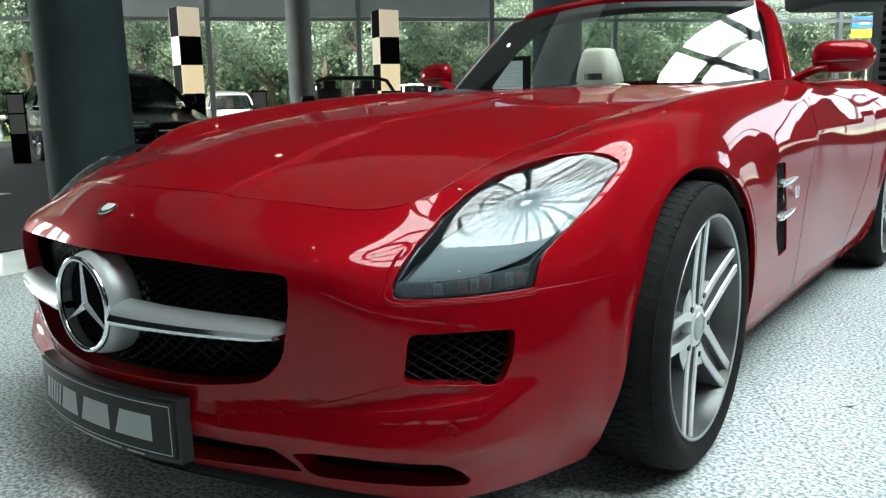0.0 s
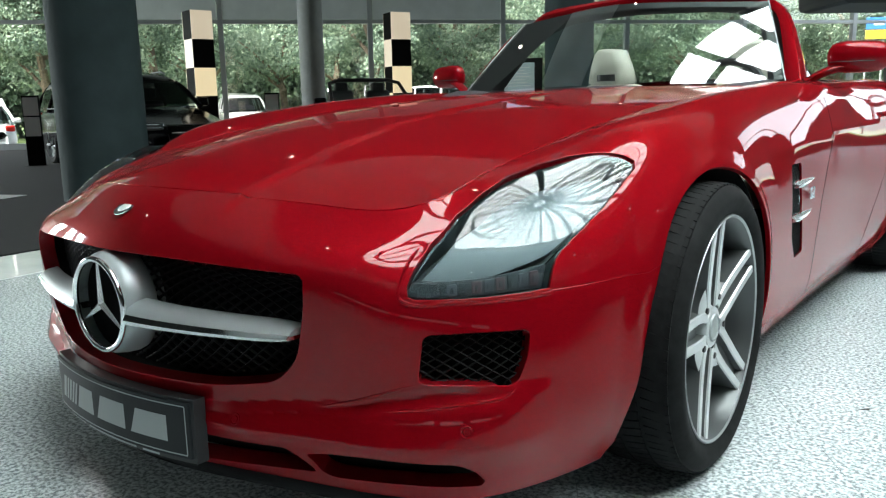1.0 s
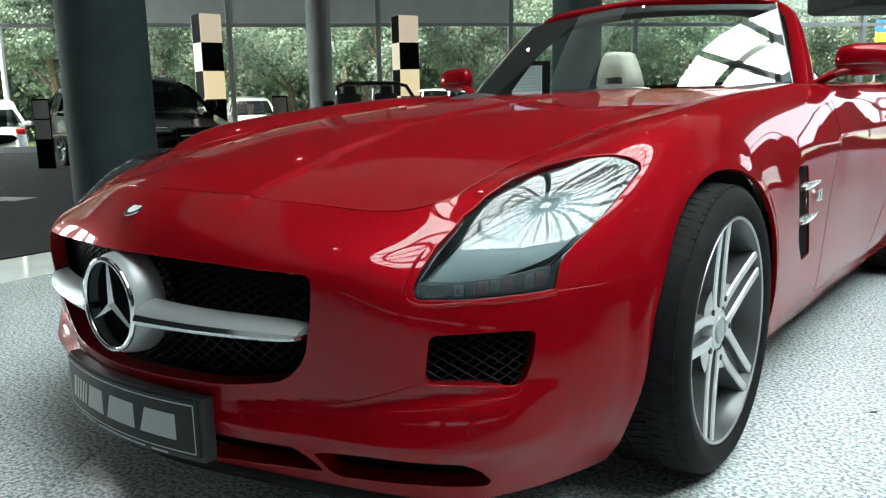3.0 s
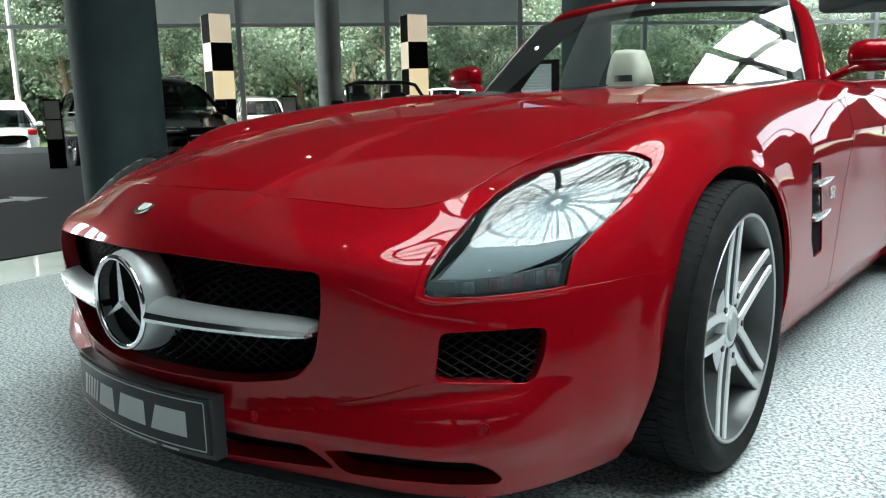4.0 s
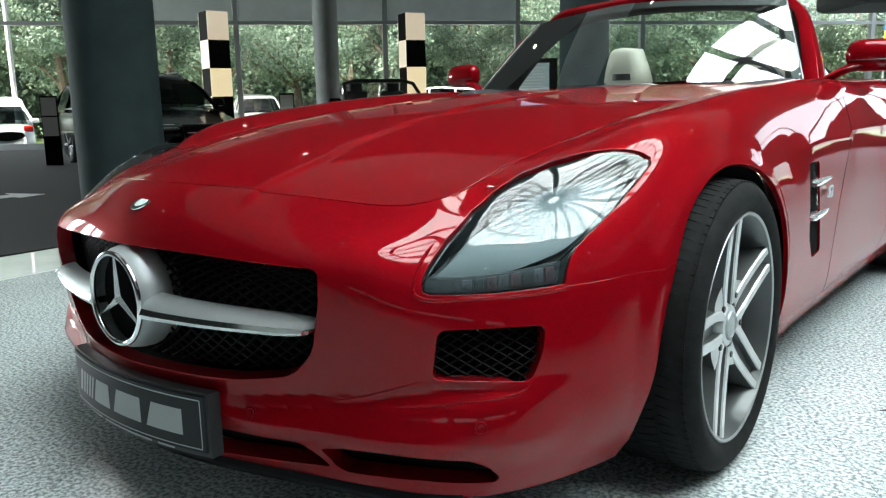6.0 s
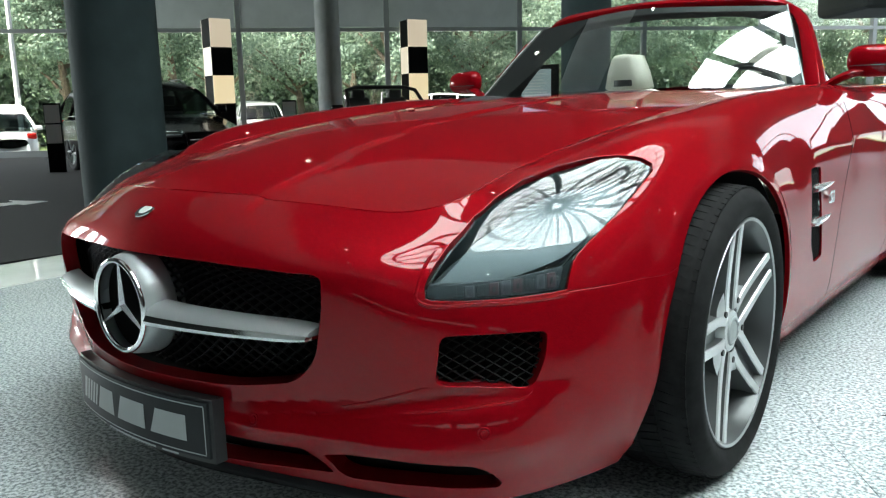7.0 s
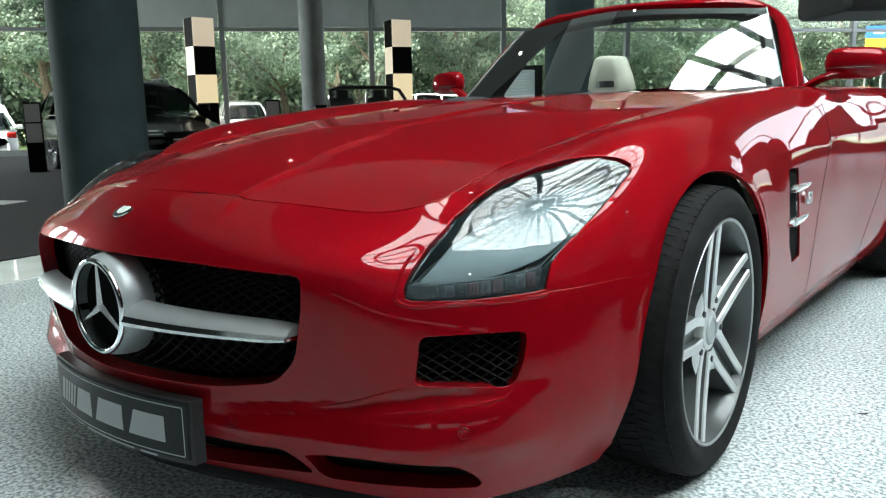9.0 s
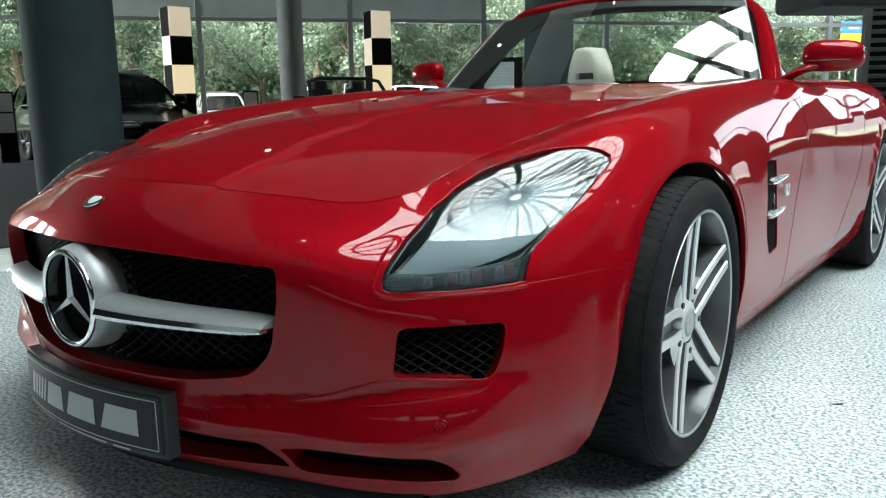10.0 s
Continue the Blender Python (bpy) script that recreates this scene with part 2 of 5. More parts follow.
    return np.array(out)


def grown(poly, d):
    """The outline moved outwards by d (inwards where negative)."""
    p = np.asarray(poly, float)
    area = np.sum(p[:, 0] * np.roll(p[:, 1], -1) - np.roll(p[:, 0], -1) * p[:, 1])
    t = np.roll(p, -1, axis=0) - np.roll(p, 1, axis=0)
    t /= np.maximum(np.linalg.norm(t, axis=1), 1e-9)[:, None]
    return p + np.sign(area) * d * np.stack([t[:, 1], -t[:, 0]], 1)


def panel(name, where, outline, holes, mat, parent, step=0.02, fold=0.012, hole_fold=0.02, offset=0.0, side=1, label="", gap=0.0016, normal_of=None):
    """A sheet trimmed from the surface where(uv) -> xyz, with its edges and the edges of its holes folded inwards."""
    from mathutils.geometry import delaunay_2d_cdt
    loops = [resample(grown(np.asarray(outline, float), -gap), step * 0.6)] + [resample(np.asarray(h, float), step * 0.4) for h in holes]
    lo, hi = loops[0].min(0), loops[0].max(0)
    gx, gy = np.meshgrid(np.arange(lo[0] + step / 2, hi[0], step), np.arange(lo[1] + step / 2, hi[1], step))
    grid = np.stack([gx.ravel(), gy.ravel()], 1)
    keep = inside(loops[0], grid)
    for h in loops[1:]:
        keep &= ~inside(h, grid)
    edge = np.concatenate(loops)
    grid = grid[keep]
    if len(grid):
        near = np.concatenate([np.min(np.linalg.norm(g[:, None] - edge[None], axis=2), axis=1) for g in np.array_split(grid, len(grid) // 2000 + 1)])
        grid = grid[near > step * 0.4]
    pts = np.concatenate([edge, grid])
    edges, k = [], 0
    for l in loops:
        n = len(l)
        edges += [(k + i, k + (i + 1) % n) for i in range(n)]
        k += n
    v2, _, f2, *_ = delaunay_2d_cdt([Vector(p) for p in pts], edges, [], 0, 1e-7)
    v2 = np.array([tuple(v) for v in v2])
    f2 = np.array([f for f in f2 if len(f) == 3])
    mid = v2[f2].mean(1)
    ok = inside(loops[0], mid)
    for h in loops[1:]:
        ok &= ~inside(h, mid)
    f2 = f2[ok]
    xyz = where(v2)
    e = 2e-4
    du, dv = where(v2 + [e, 0]) - where(v2 - [e, 0]), where(v2 + [0, e]) - where(v2 - [0, e])
    nrm = np.cross(du, dv)
    nrm /= np.maximum(np.linalg.norm(nrm, axis=1), 1e-12)[:, None]
    a, b, c = xyz[f2[:, 0]], xyz[f2[:, 1]], xyz[f2[:, 2]]
    fn = np.cross(b - a, c - a)
    flip = np.sum(fn * nrm[f2[:, 0]], axis=1) < 0
    f2[flip] = f2[flip][:, ::-1]
    xyz = xyz + nrm * offset
    if normal_of:
        nrm = np.cross(normal_of(v2 + [e, 0]) - normal_of(v2 - [e, 0]), normal_of(v2 + [0, e]) - normal_of(v2 - [0, e]))
        nrm /= np.maximum(np.linalg.norm(nrm, axis=1), 1e-12)[:, None]
    verts, norms, faces = [xyz], [nrm], [tuple(f) for f in f2]
    count = len(xyz)
    for i, l in enumerate(loops):
        depth = fold if i == 0 else hole_fold
        if depth <= 0:
            continue
        p = where(l)
        du, dv = where(l + [e, 0]) - where(l - [e, 0]), where(l + [0, e]) - where(l - [0, e])
        nn = np.cross(du, dv)
        nn /= np.maximum(np.linalg.norm(nn, axis=1), 1e-12)[:, None]
        out = grown(l, 0.01 if i == 0 else -0.01)
        side_n = where(out) - p
        side_n /= np.maximum(np.linalg.norm(side_n, axis=1), 1e-12)[:, None]
        n = len(l)
        p = p + nn * offset
        r = min(0.0036, depth / 3)
        verts += [p, p - nn * r * 0.4 + side_n * r * 0.5, p - nn * depth + side_n * r * 0.5]
        norms += [nn, side_n, side_n]
        low = verts[-1]
        for k in range(n):
            j = (k + 1) % n
            turn_out = np.dot(np.cross(p[j] - p[k], low[k] - p[k]), side_n[k]) < 0
            for ring in (0, 1):
                q = (count + ring * n + k, count + ring * n + j, count + (ring + 1) * n + j, count + (ring + 1) * n + k)
                faces.append(q[::-1] if turn_out else q)
        count += 3 * n
    verts, norms = np.concatenate(verts), np.concatenate(norms)
    if side < 0:
        verts, norms = verts * [-1, 1, 1], norms * [-1, 1, 1]
        faces = [f[::-1] for f in faces]
    return mesh_object(name, verts, faces, mat, parent, True, label, norms)


def strip(name, lines, mat, parent=None, smooth=True, label=""):
    """Skins neighbouring lines of equal length into one sheet."""
    n = len(lines[0])
    v = [tuple(p) for l in lines for p in l]
    f = [(j * n + i, j * n + i + 1, (j + 1) * n + i + 1, (j + 1) * n + i) for j in range(len(lines) - 1) for i in range(n - 1)]
    return mesh_object(name, v, f, mat, parent, smooth, label)

# ---------- the sports car's outer skin ----------
# Design lines run from the middle of the nose round the corner and back along the flank;
# x is across the car, y towards its tail, the origin under the middle of the front axle.
LIP = [(0, -.86, .115), (.27, -.815, .115), (.47, -.760, .115), (.57, -.730, .115), (.66, -.690, .115), (.76, -.605, .12), (.852, -.40, .13), (.875, -.2, .13),
       (.88, .08, .13), (.88, .37, .13), (.87, .70, .13), (.865, 1.0, .13), (.86, 1.7, .13), (.87, 2.3, .14), (.87, 2.7, .15), (.85, 3.2, .17), (.74, 3.62, .24)]
SPLIT = [(0, -.893, .18), (.27, -.850, .18), (.48, -.782, .18), (.585, -.750, .18), (.68, -.702, .18), (.79, -.603, .19), (.880, -.41, .20), (.915, -.2, .20),
         (.925, .08, .20), (.925, .37, .20), (.915, .70, .20), (.91, 1.0, .20), (.905, 1.7, .20), (.92, 2.3, .21), (.92, 2.7, .22), (.88, 3.2, .23), (.76, 3.63, .29)]
RIDGE = [(0, -.910, .27), (.27, -.870, .27), (.485, -.792, .27), (.59, -.758, .27), (.69, -.707, .27), (.81, -.602, .28), (.908, -.415, .29), (.945, -.2, .30),
         (.96, .08, .32), (.955, .37, .32), (.94, .70, .32), (.935, 1.0, .32), (.93, 1.7, .32), (.95, 2.3, .33), (.955, 2.7, .34), (.90, 3.2, .34), (.78, 3.64, .37)]
WAIST = [(0, -.918, .335), (.27, -.878, .335), (.49, -.802, .34), (.595, -.766, .345), (.692, -.708, .35), (.812, -.597, .355), (.913, -.41, .36), (.952, -.2, .38),
         (.968, .08, .42), (.962, .37, .44), (.948, .70, .44), (.945, 1.0, .44), (.94, 1.7, .44), (.965, 2.3, .45), (.97, 2.7, .46), (.91, 3.2, .46), (.79, 3.65, .47)]
CHIN = [(0, -.925, .45), (.26, -.893, .45), (.50, -.815, .45), (.60, -.773, .45), (.69, -.702, .45), (.803, -.587, .45), (.906, -.40, .45), (.95, -.2, .48),
        (.968, .08, .54), (.962, .37, .56), (.950, .70, .56), (.95, 1.0, .56), (.945, 1.7, .56), (.97, 2.3, .57), (.975, 2.7, .58), (.91, 3.2, .58), (.79, 3.65, .57)]
EDGE = [(0, -.910, .560), (.27, -.877, .556), (.512, -.810, .548), (.59, -.762, .545), (.67, -.692, .530), (.785, -.572, .53), (.89, -.39, .535), (.935, -.195, .58),
        (.955, .08, .66), (.945, .37, .68), (.935, .70, .70), (.935, 1.0, .70), (.93, 1.7, .71), (.955, 2.3, .72), (.96, 2.7, .73), (.89, 3.2, .72), (.77, 3.64, .68)]
CROWN = [(0, -.855, .644), (.265, -.818, .633), (.48, -.750, .612), (.565, -.705, .605), (.640, -.630, .610), (.725, -.510, .645), (.80, -.33, .695), (.825, -.17, .762),
         (.845, .09, .815), (.850, .38, .846), (.850, .70, .872), (.865, 1.0, .884), (.875, 1.7, .872), (.90, 2.3, .875), (.89, 2.7, .885), (.83, 3.2, .86), (.70, 3.62, .77)]
SHUT = [(0, -.800, .677), (.25, -.760, .671), (.44, -.690, .656), (.545, -.642, .649), (.612, -.565, .666), (.625, -.46, .697), (.633, -.33, .727), (.637, -.16, .760),
        (.643, .1, .800), (.655, .38, .832), (.675, .70, .857), (.69, 1.02, .880), (.80, 1.7, .905), (.79, 2.3, .92), (.74, 2.7, .93), (.66, 3.2, .90), (.55, 3.58, .80)]
LEVELS = np.array([LIP, SPLIT, RIDGE, WAIST, CHIN, EDGE, CROWN, SHUT])
US = np.r_[0, np.cumsum(np.linalg.norm(np.diff(LEVELS[4], axis=0), axis=1))]
US_WIDE = np.r_[-US[4:0:-1], US]                     # runs on past the middle, so that the nose is round there
LEVELS_WIDE = np.concatenate([LEVELS[:, 4:0:-1] * [-1, 1, 1], LEVELS], 1)
VS = np.r_[0, np.cumsum(np.linalg.norm(np.diff(LEVELS, axis=0), axis=2).mean(1))]


def ridge(x):
    t = np.clip((.262 - np.abs(x)) / .022, 0, 1)
    return .0060 * t * t * (3 - 2 * t)


def skin(uv):
    """The skin at u metres round from the nose and v metres up from the lip."""
    uv = np.atleast_2d(np.asarray(uv, float))
    a, b = basis(US_WIDE, uv[:, 0]), basis(VS, uv[:, 1])
    p = np.einsum("ns,nl,lsc->nc", a, b, LEVELS_WIDE)
    # the bumper's shoulder, and the channel pressed into it from the plate to the side intake
    u, v = uv[:, 0], uv[:, 1]
    def ease(t):
        t = np.clip(t, 0, 1)
        return t * t * (3 - 2 * t)
    low = basis([.30, .45, .60, .75, .90], u) @ np.array([.172, .196, .214, .226, .240])
    high = basis([.30, .45, .58, .716, .90], u) @ np.array([.182, .204, .238, .270, .256])
    drop = (low + .036 - v) / .036
    drop = .5 * (drop + 1 - np.sqrt((drop - 1) ** 2 + .025))
    shoulder = .027 * ease((v - .055) / .09) * np.where(drop < .12, ease(np.maximum(drop, 0) / .24) * .24, drop) * (1 - .62 * np.clip((v - .150) / np.maximum(low - .150, .02), 0, 1)) * (.35 + .65 * ease((u - .2) / .2)) * ease((1.02 - u) / .16)
    dip = ease((v - low + .016) / .045) * ease((high + .008 - v) / .022) * .007 * np.clip((high - low) / .05, 0, 1) * ease((.93 - u) / .07) * ease((u - .46) / .12)
    push = shoulder - dip
    flat = np.maximum(np.hypot(p[:, 0] * .55, p[:, 1]), 1e-6)
    p[:, 0] += push * p[:, 0] * .55 / flat
    p[:, 1] += push * np.minimum(p[:, 1], 0) / flat
    # raised middle of the nose, which runs on in the bonnet
    p[:, 2] += np.where(u < .6, ridge(p[:, 0] + .075 * np.sign(p[:, 0]) * np.clip(p[:, 1] + .48, -.25, 1.2)) * ease((v - .64) / (VS[-1] - .66)), 0)
    # sharp swage line along the flank
    line = np.interp(u, [1.90, 2.42, 2.65, 3.14, 3.9, 5.2], [.512, .512, .525, .540, .548, .54])
    swell = .015 * np.clip(1 - np.abs(v - line) / np.where(v > line, .075, .20), 0, 1) ** 1.7 * ease((u - 1.90) / .25) * ease((4.9 - u) / .6)
    p[:, 0] += swell
    # rolled lip round the wheel openings
    for cy, cz, r in ((.008, .330, .366), (2.68, .342, .385)):
        d = np.hypot(p[:, 1] - cy, p[:, 2] - cz) - r
        p[:, 0] += np.where(u > 1.12, .008 * (1 - ease(d / .050)), 0)
    return p


# The bonnet: heights over the plan, through its edges, its middle and the two creases
HOOD_EDGE = [SHUT[i] for i in range(0, 12)] + [(.70, 1.22, .890)]
HOOD_MID = [(0, -.70, .712), (0, -.55, .750), (0, -.35, .789), (0, -.1, .820), (0, .25, .853), (0, .65, .879), (0, 1.05, .897), (0, 1.25, .904)]
CREASE = [(.25, -.62, .712), (.27, -.40, .762), (.29, -.1, .809), (.31, .3, .848), (.33, .7, .874)]
knots = [p for p in HOOD_EDGE] + [(-p[0], p[1], p[2]) for p in HOOD_EDGE if p[0] > 0] + HOOD_MID + CREASE + [(-p[0], p[1], p[2]) for p in CREASE]
HK = np.array(knots)


def radial(p):
    return np.linalg.norm(p[:, None] - HK[None, :, :2], axis=2) ** 3


hk_n = len(HK)
hk_m = np.block([[radial(HK[:, :2]), np.c_[np.ones(hk_n), HK[:, :2]]], [np.c_[np.ones(hk_n), HK[:, :2]].T, np.zeros((3, 3))]])
HW = np.linalg.solve(hk_m, np.r_[HK[:, 2], 0, 0, 0])


def bonnet(xy):
    xy = np.atleast_2d(np.asarray(xy, float))
    fade = np.clip((.95 - xy[:, 1]) / .5, 0, 1)
    return np.c_[xy, radial(xy) @ HW[:hk_n] + HW[hk_n] + xy @ HW[hk_n + 1:] + ridge(xy[:, 0] + .075 * np.sign(xy[:, 0]) * np.clip(xy[:, 1] + .48, -.25, 1.2)) * fade]

# ---------- the red roadster ----------
car = thing("sports_car", "glossy metallic red open roadster with silver alloy wheels on terrazzo", "car")


def both(uv):
    """The skin with its mirror image beyond the middle of the nose (u below 0)."""
    uv = np.atleast_2d(np.asarray(uv, float))
    p = skin(np.c_[np.abs(uv[:, 0]), uv[:, 1]])
    p[:, 0] *= np.where(uv[:, 0] < 0, -1, 1)
    return p


def on_flank(y, z, u=1.6, v=0.4):
    """u, v of the skin's point at this y and z."""
    q = np.array([u, v])
    for _ in range(30):
        p = skin([q, q + [1e-4, 0], q + [0, 1e-4]])[:, 1:]
        j = np.stack([p[1] - p[0], p[2] - p[0]], 1) / 1e-4
        step = np.linalg.solve(j, np.array([y, z]) - p[0])
        q = np.clip(q + step * min(1, 0.1 / max(np.linalg.norm(step), 1e-9)), [0.7, 0], [US[-1], VS[-1]])
    return q


LAMP_TOP = [(.792, .701), (.859, .735), (.966, .752), (1.082, .745), (1.155, .722), (1.205, .686), (1.251, .650), (1.267, .632), (1.256, .622),
            (1.204, .617), (1.141, .607), (1.072, .588), (1.025, .569), (.997, .552), (.986, .540), (.976, .515), (.968, .483)]
LAMP_LOW = [(.968, .483), (.920, .475), (.848, .469), (.771, .467), (.722, .465), (.711, .471), (.711, .500), (.717, .528), (.726, .561), (.747, .630), (.792, .701)]
SEAM = [(.968, .479), (1.051, .484), (1.136, .481), (1.200, .470)]
FOG = rounded([(.728, .384), (.926, .385), (.918, .325), (.896, .268), (.719, .284)], .02)
AIR_SIDE = rounded([(.492, .097), (.552, .112), (.626, .118), (.719, .114), (.794, .105), (.832, .078), (.868, .044), (.862, .032), (.705, .043), (.614, .040), (.542, .035), (.516, .047)], .012, 3)
AIR_MID = rounded([(-.454, .109), (-.26, .109), (0, .105), (.26, .109), (.454, .109), (.476, .080), (.508, .042), (.387, .034), (.164, .019), (0, .017), (-.164, .019), (-.387, .034), (-.508, .042), (-.476, .080)], .012, 3)
GRILLE = rounded([(-.501, .516), (0, .514), (.501, .516), (.512, .425), (.497, .330), (.440, .278), (.300, .256), (0, .245), (-.300, .256), (-.440, .278), (-.497, .330), (-.512, .425)], .03, 5)
CREASE_CUT = np.array([(.598, .3785), (.650, .3830), (.700, .3838), (.700, .3852), (.650, .3846)])
VENT = rounded([(2.098, .482), (2.205, .477), (2.218, .42), (2.315, .232), (2.222, .226), (2.160, .276), (2.108, .422)], .012, 3)

def arch_radius(a):
    """The opening is round over the wheel and leans forwards towards the bumper's foot."""
    return float(np.interp(math.degrees(a), [95, 120, 140, 155, 167, 180, 190, 204], [.366, .354, .347, .346, .351, .363, .377, .396]))


arch = [on_flank(.008 + arch_radius(a) * math.cos(a), .330 + arch_radius(a) * math.sin(a), 1.6 + .36 * math.cos(a), .4) for a in np.linspace(radians(-33), radians(204), 58)]
ARCH = np.array(arch)                        # from behind the wheel, over it, to the front
cut = int(np.argmin(np.abs(ARCH[:, 1] - .468) + (ARCH[:, 0] > 1.5) * 9))
rear_arch = np.array([on_flank(2.68 + .385 * math.cos(a), .342 + .385 * math.sin(a), 4.2 + .38 * math.cos(a), .4) for a in np.linspace(radians(-30), radians(210), 50)])
DOOR_F = spline([(2.62, VS[-1]), (2.648, .66), (2.655, .59), (2.62, .53), (2.545, .46), (2.500, .385), (2.490, .265), (2.492, .15), (2.508, .07)], 34)
DOOR_R = spline([(3.62, VS[-1]), (3.64, .62), (3.63, .50), (3.58, .38), (3.47, .25), (3.36, .14), (3.30, .07)], 28)

lamp_top, lamp_low, seam = np.array(LAMP_TOP), np.array(LAMP_LOW), spline(SEAM, 12)
seam_end = ARCH[cut]
top = VS[-1] - .002
half = np.concatenate([[(.60, top), (.792, top)], lamp_low[::-1], seam + [0, -.0017], [seam_end + [0, -.0017]], ARCH[cut + 1:], [(1.168, .045), (1.145, .0), (1.05, 0.0), (.9, 0.0), (.60, 0.0)]])
front = np.concatenate([half, [(.3, 0), (0, 0), (-.3, 0)], (half * [-1, 1])[::-1], [(-.3, top), (0, top), (.3, top)]])
mirrored = [h * [-1, 1] for h in (FOG, AIR_SIDE)]
panel("front_bumper", both, front, [GRILLE, FOG, AIR_SIDE, AIR_MID, *mirrored, CREASE_CUT, CREASE_CUT * [-1, 1]], PAINT, car, .0082, .02, .035, gap=0, label="glossy red bumper and nose with black air intakes")
wing = np.concatenate([[(.792, top), (1.2, top), (1.8, top), (2.3, top)], DOOR_F[:-1] + [-.002, 0], [(2.506, .07), (2.506, 0), (2.2, 0)], [(1.93, 0)], ARCH[:cut + 1],
                       [seam_end + [0, .0017]], (seam + [0, .0017])[::-1], lamp_top[::-1]])
door = np.concatenate([DOOR_F + [.002, 0], [(2.8, .07), (3.1, .07)], DOOR_R[::-1] + [-.002, 0], [(3.2, VS[-1]), (2.9, VS[-1])]])
sill = np.array([(2.510, .066), (3.30, .066), (3.42, .062), (3.60, .045), (3.62, 0), (3.2, 0), (2.8, 0), (2.510, 0)])
haunch = np.concatenate([DOOR_R + [.002, 0], [(3.425, .065), (3.604, .048), (3.64, 0)], rear_arch[::-1], [(4.9, .02), (US[-1], .02), (US[-1], .4), (US[-1], VS[-1]), (4.7, VS[-1]), (4.2, VS[-1])]])
for side in (1, -1):
    panel("front_wing", skin, wing, [VENT], PAINT, car, .012, .012, .006, side=side, gap=0)
    panel("door", skin, door, [], PAINT, car, .022, .012, side=side, gap=0)
    panel("sill", skin, sill, [], PAINT, car, .035, .012, side=side, gap=.001)
    panel("rear_quarter", skin, haunch, [], PAINT, car, .045, .03, side=side, gap=0)

edge_line = np.array([p[:2] for p in HOOD_EDGE])
hood_half = spline(np.concatenate([edge_line[4:0:-1] * [-1, 1], edge_line]), 400)
hood_half = hood_half[int(np.argmin(np.abs(hood_half[:80, 0]))):]
hood_half = np.concatenate([[(0, hood_half[0, 1])], hood_half[4::4], hood_half[-1:]])
hood_out = np.concatenate([hood_half, (hood_half * [-1, 1])[::-1][:-1]])
panel("bonnet", bonnet, hood_out, [], PAINT, car, .018, .012, gap=.0034, label="long red bonnet with two raised creases")
# black tube laid under the bonnet gap in place of its shade
gap_line = bonnet(hood_half)
for s in (1, -1):
    part("shut_line", tube([(s * x, y, z - .0062) for x, y, z in gap_line], .0046, 6), VOID, car, smooth=True)

# the same dark filling for the shade in the door gaps
for s in (1, -1):
    for line in (DOOR_F[2:-1], DOOR_R[2:-1]):
        a = skin(line)
        nn = np.cross(skin(line + [1e-3, 0]) - a, skin(line + [0, 1e-3]) - a)
        nn /= np.linalg.norm(nn, axis=1)[:, None]
        part("shut_line", tube([(s * x, y, z) for x, y, z in a - nn * .0034], .0044, 6), VOID, car, smooth=True)

# tail deck and floor pan close the body
deck_v, deck_f = [], []
for i, (x, y, z) in enumerate(np.array(SHUT)[12:]):
    deck_v += [(-x, y, z - .004), (-x * .5, y, z + .02), (0, y, z + .03), (x * .5, y, z + .02), (x, y, z - .004)]
for i in range(1, 4):
    for k in range(4):
        a = i * 5 + k
        deck_f.append((a, a + 1, a + 6, a + 5))
mesh_object("boot_lid", deck_v, deck_f, PAINT, car, True)
tail = np.array([LEVELS[k][16] for k in range(8)])
tv = [tuple(p) for p in tail] + [(-p[0], p[1], p[2]) for p in tail]
mesh_object("rear_bumper", tv, [(k, k + 1, k + 9, k + 8) for k in range(7)], PAINT, car, True)
part("floor_pan", box_bm((-.76, -.44, .14), (.76, 3.4, .20), .01), VOID, car)
for s in (-1, 1):
    for cy, cz, r in ((.008, .330, .369), (2.68, .342, .388)):
        arcs = [(math.cos(a), math.sin(a), .942 if a < radians(92) else .915 if a < radians(150) else .885) for a in np.linspace(radians(-12), radians(196), 40)]
        v = [(s * (x or far_x), cy + rr * c, cz + rr * n) for x, rr in ((.58, .05), (.58, r), (0, r)) for c, n, far_x in arcs]
        f = [(k * 40 + i, k * 40 + i + 1, k * 40 + i + 41, k * 40 + i + 40) for k in range(2) for i in range(39)]
        mesh_object("wheel_liner", v, f, VOID, car, True)


def lattice(name, where, outline, cell, rise, depth, radius, mat, parent, side=1):
    """Crossed wires in diamonds behind an opening."""
    lo, hi = outline.min(0), outline.max(0)
    bm = bmesh.new()
    for sign in (1, -1):
        k = lo[0] - (hi[1] - lo[1]) * cell / rise
        while k < hi[0] + (hi[1] - lo[1]) * cell / rise:
            v = np.linspace(lo[1], hi[1], 60)
            line = np.stack([k + sign * (v - lo[1]) * cell / rise, v], 1)
            ok = inside(outline, line)
            run = []
            for p, keep in zip(line, list(ok[:-1]) + [False]):
                if keep:
                    run.append(p)
                elif run:
                    if len(run) > 1:
                        q = np.array(run[::3] + [run[-1]]) if len(run) > 3 else np.array(run)
                        a = where(q)
                        nn = np.cross(where(q + [1e-3, 0]) - a, where(q + [0, 1e-3]) - a)
                        nn /= np.linalg.norm(nn, axis=1)[:, None]
                        pts = a - nn * depth
                        tube([(side * x, y, z) for x, y, z in pts], radius, 4, bm)
                    run = []
            k += cell
    ob = part(name, bm, mat, parent)
    return tagged(ob, kind="stuff")


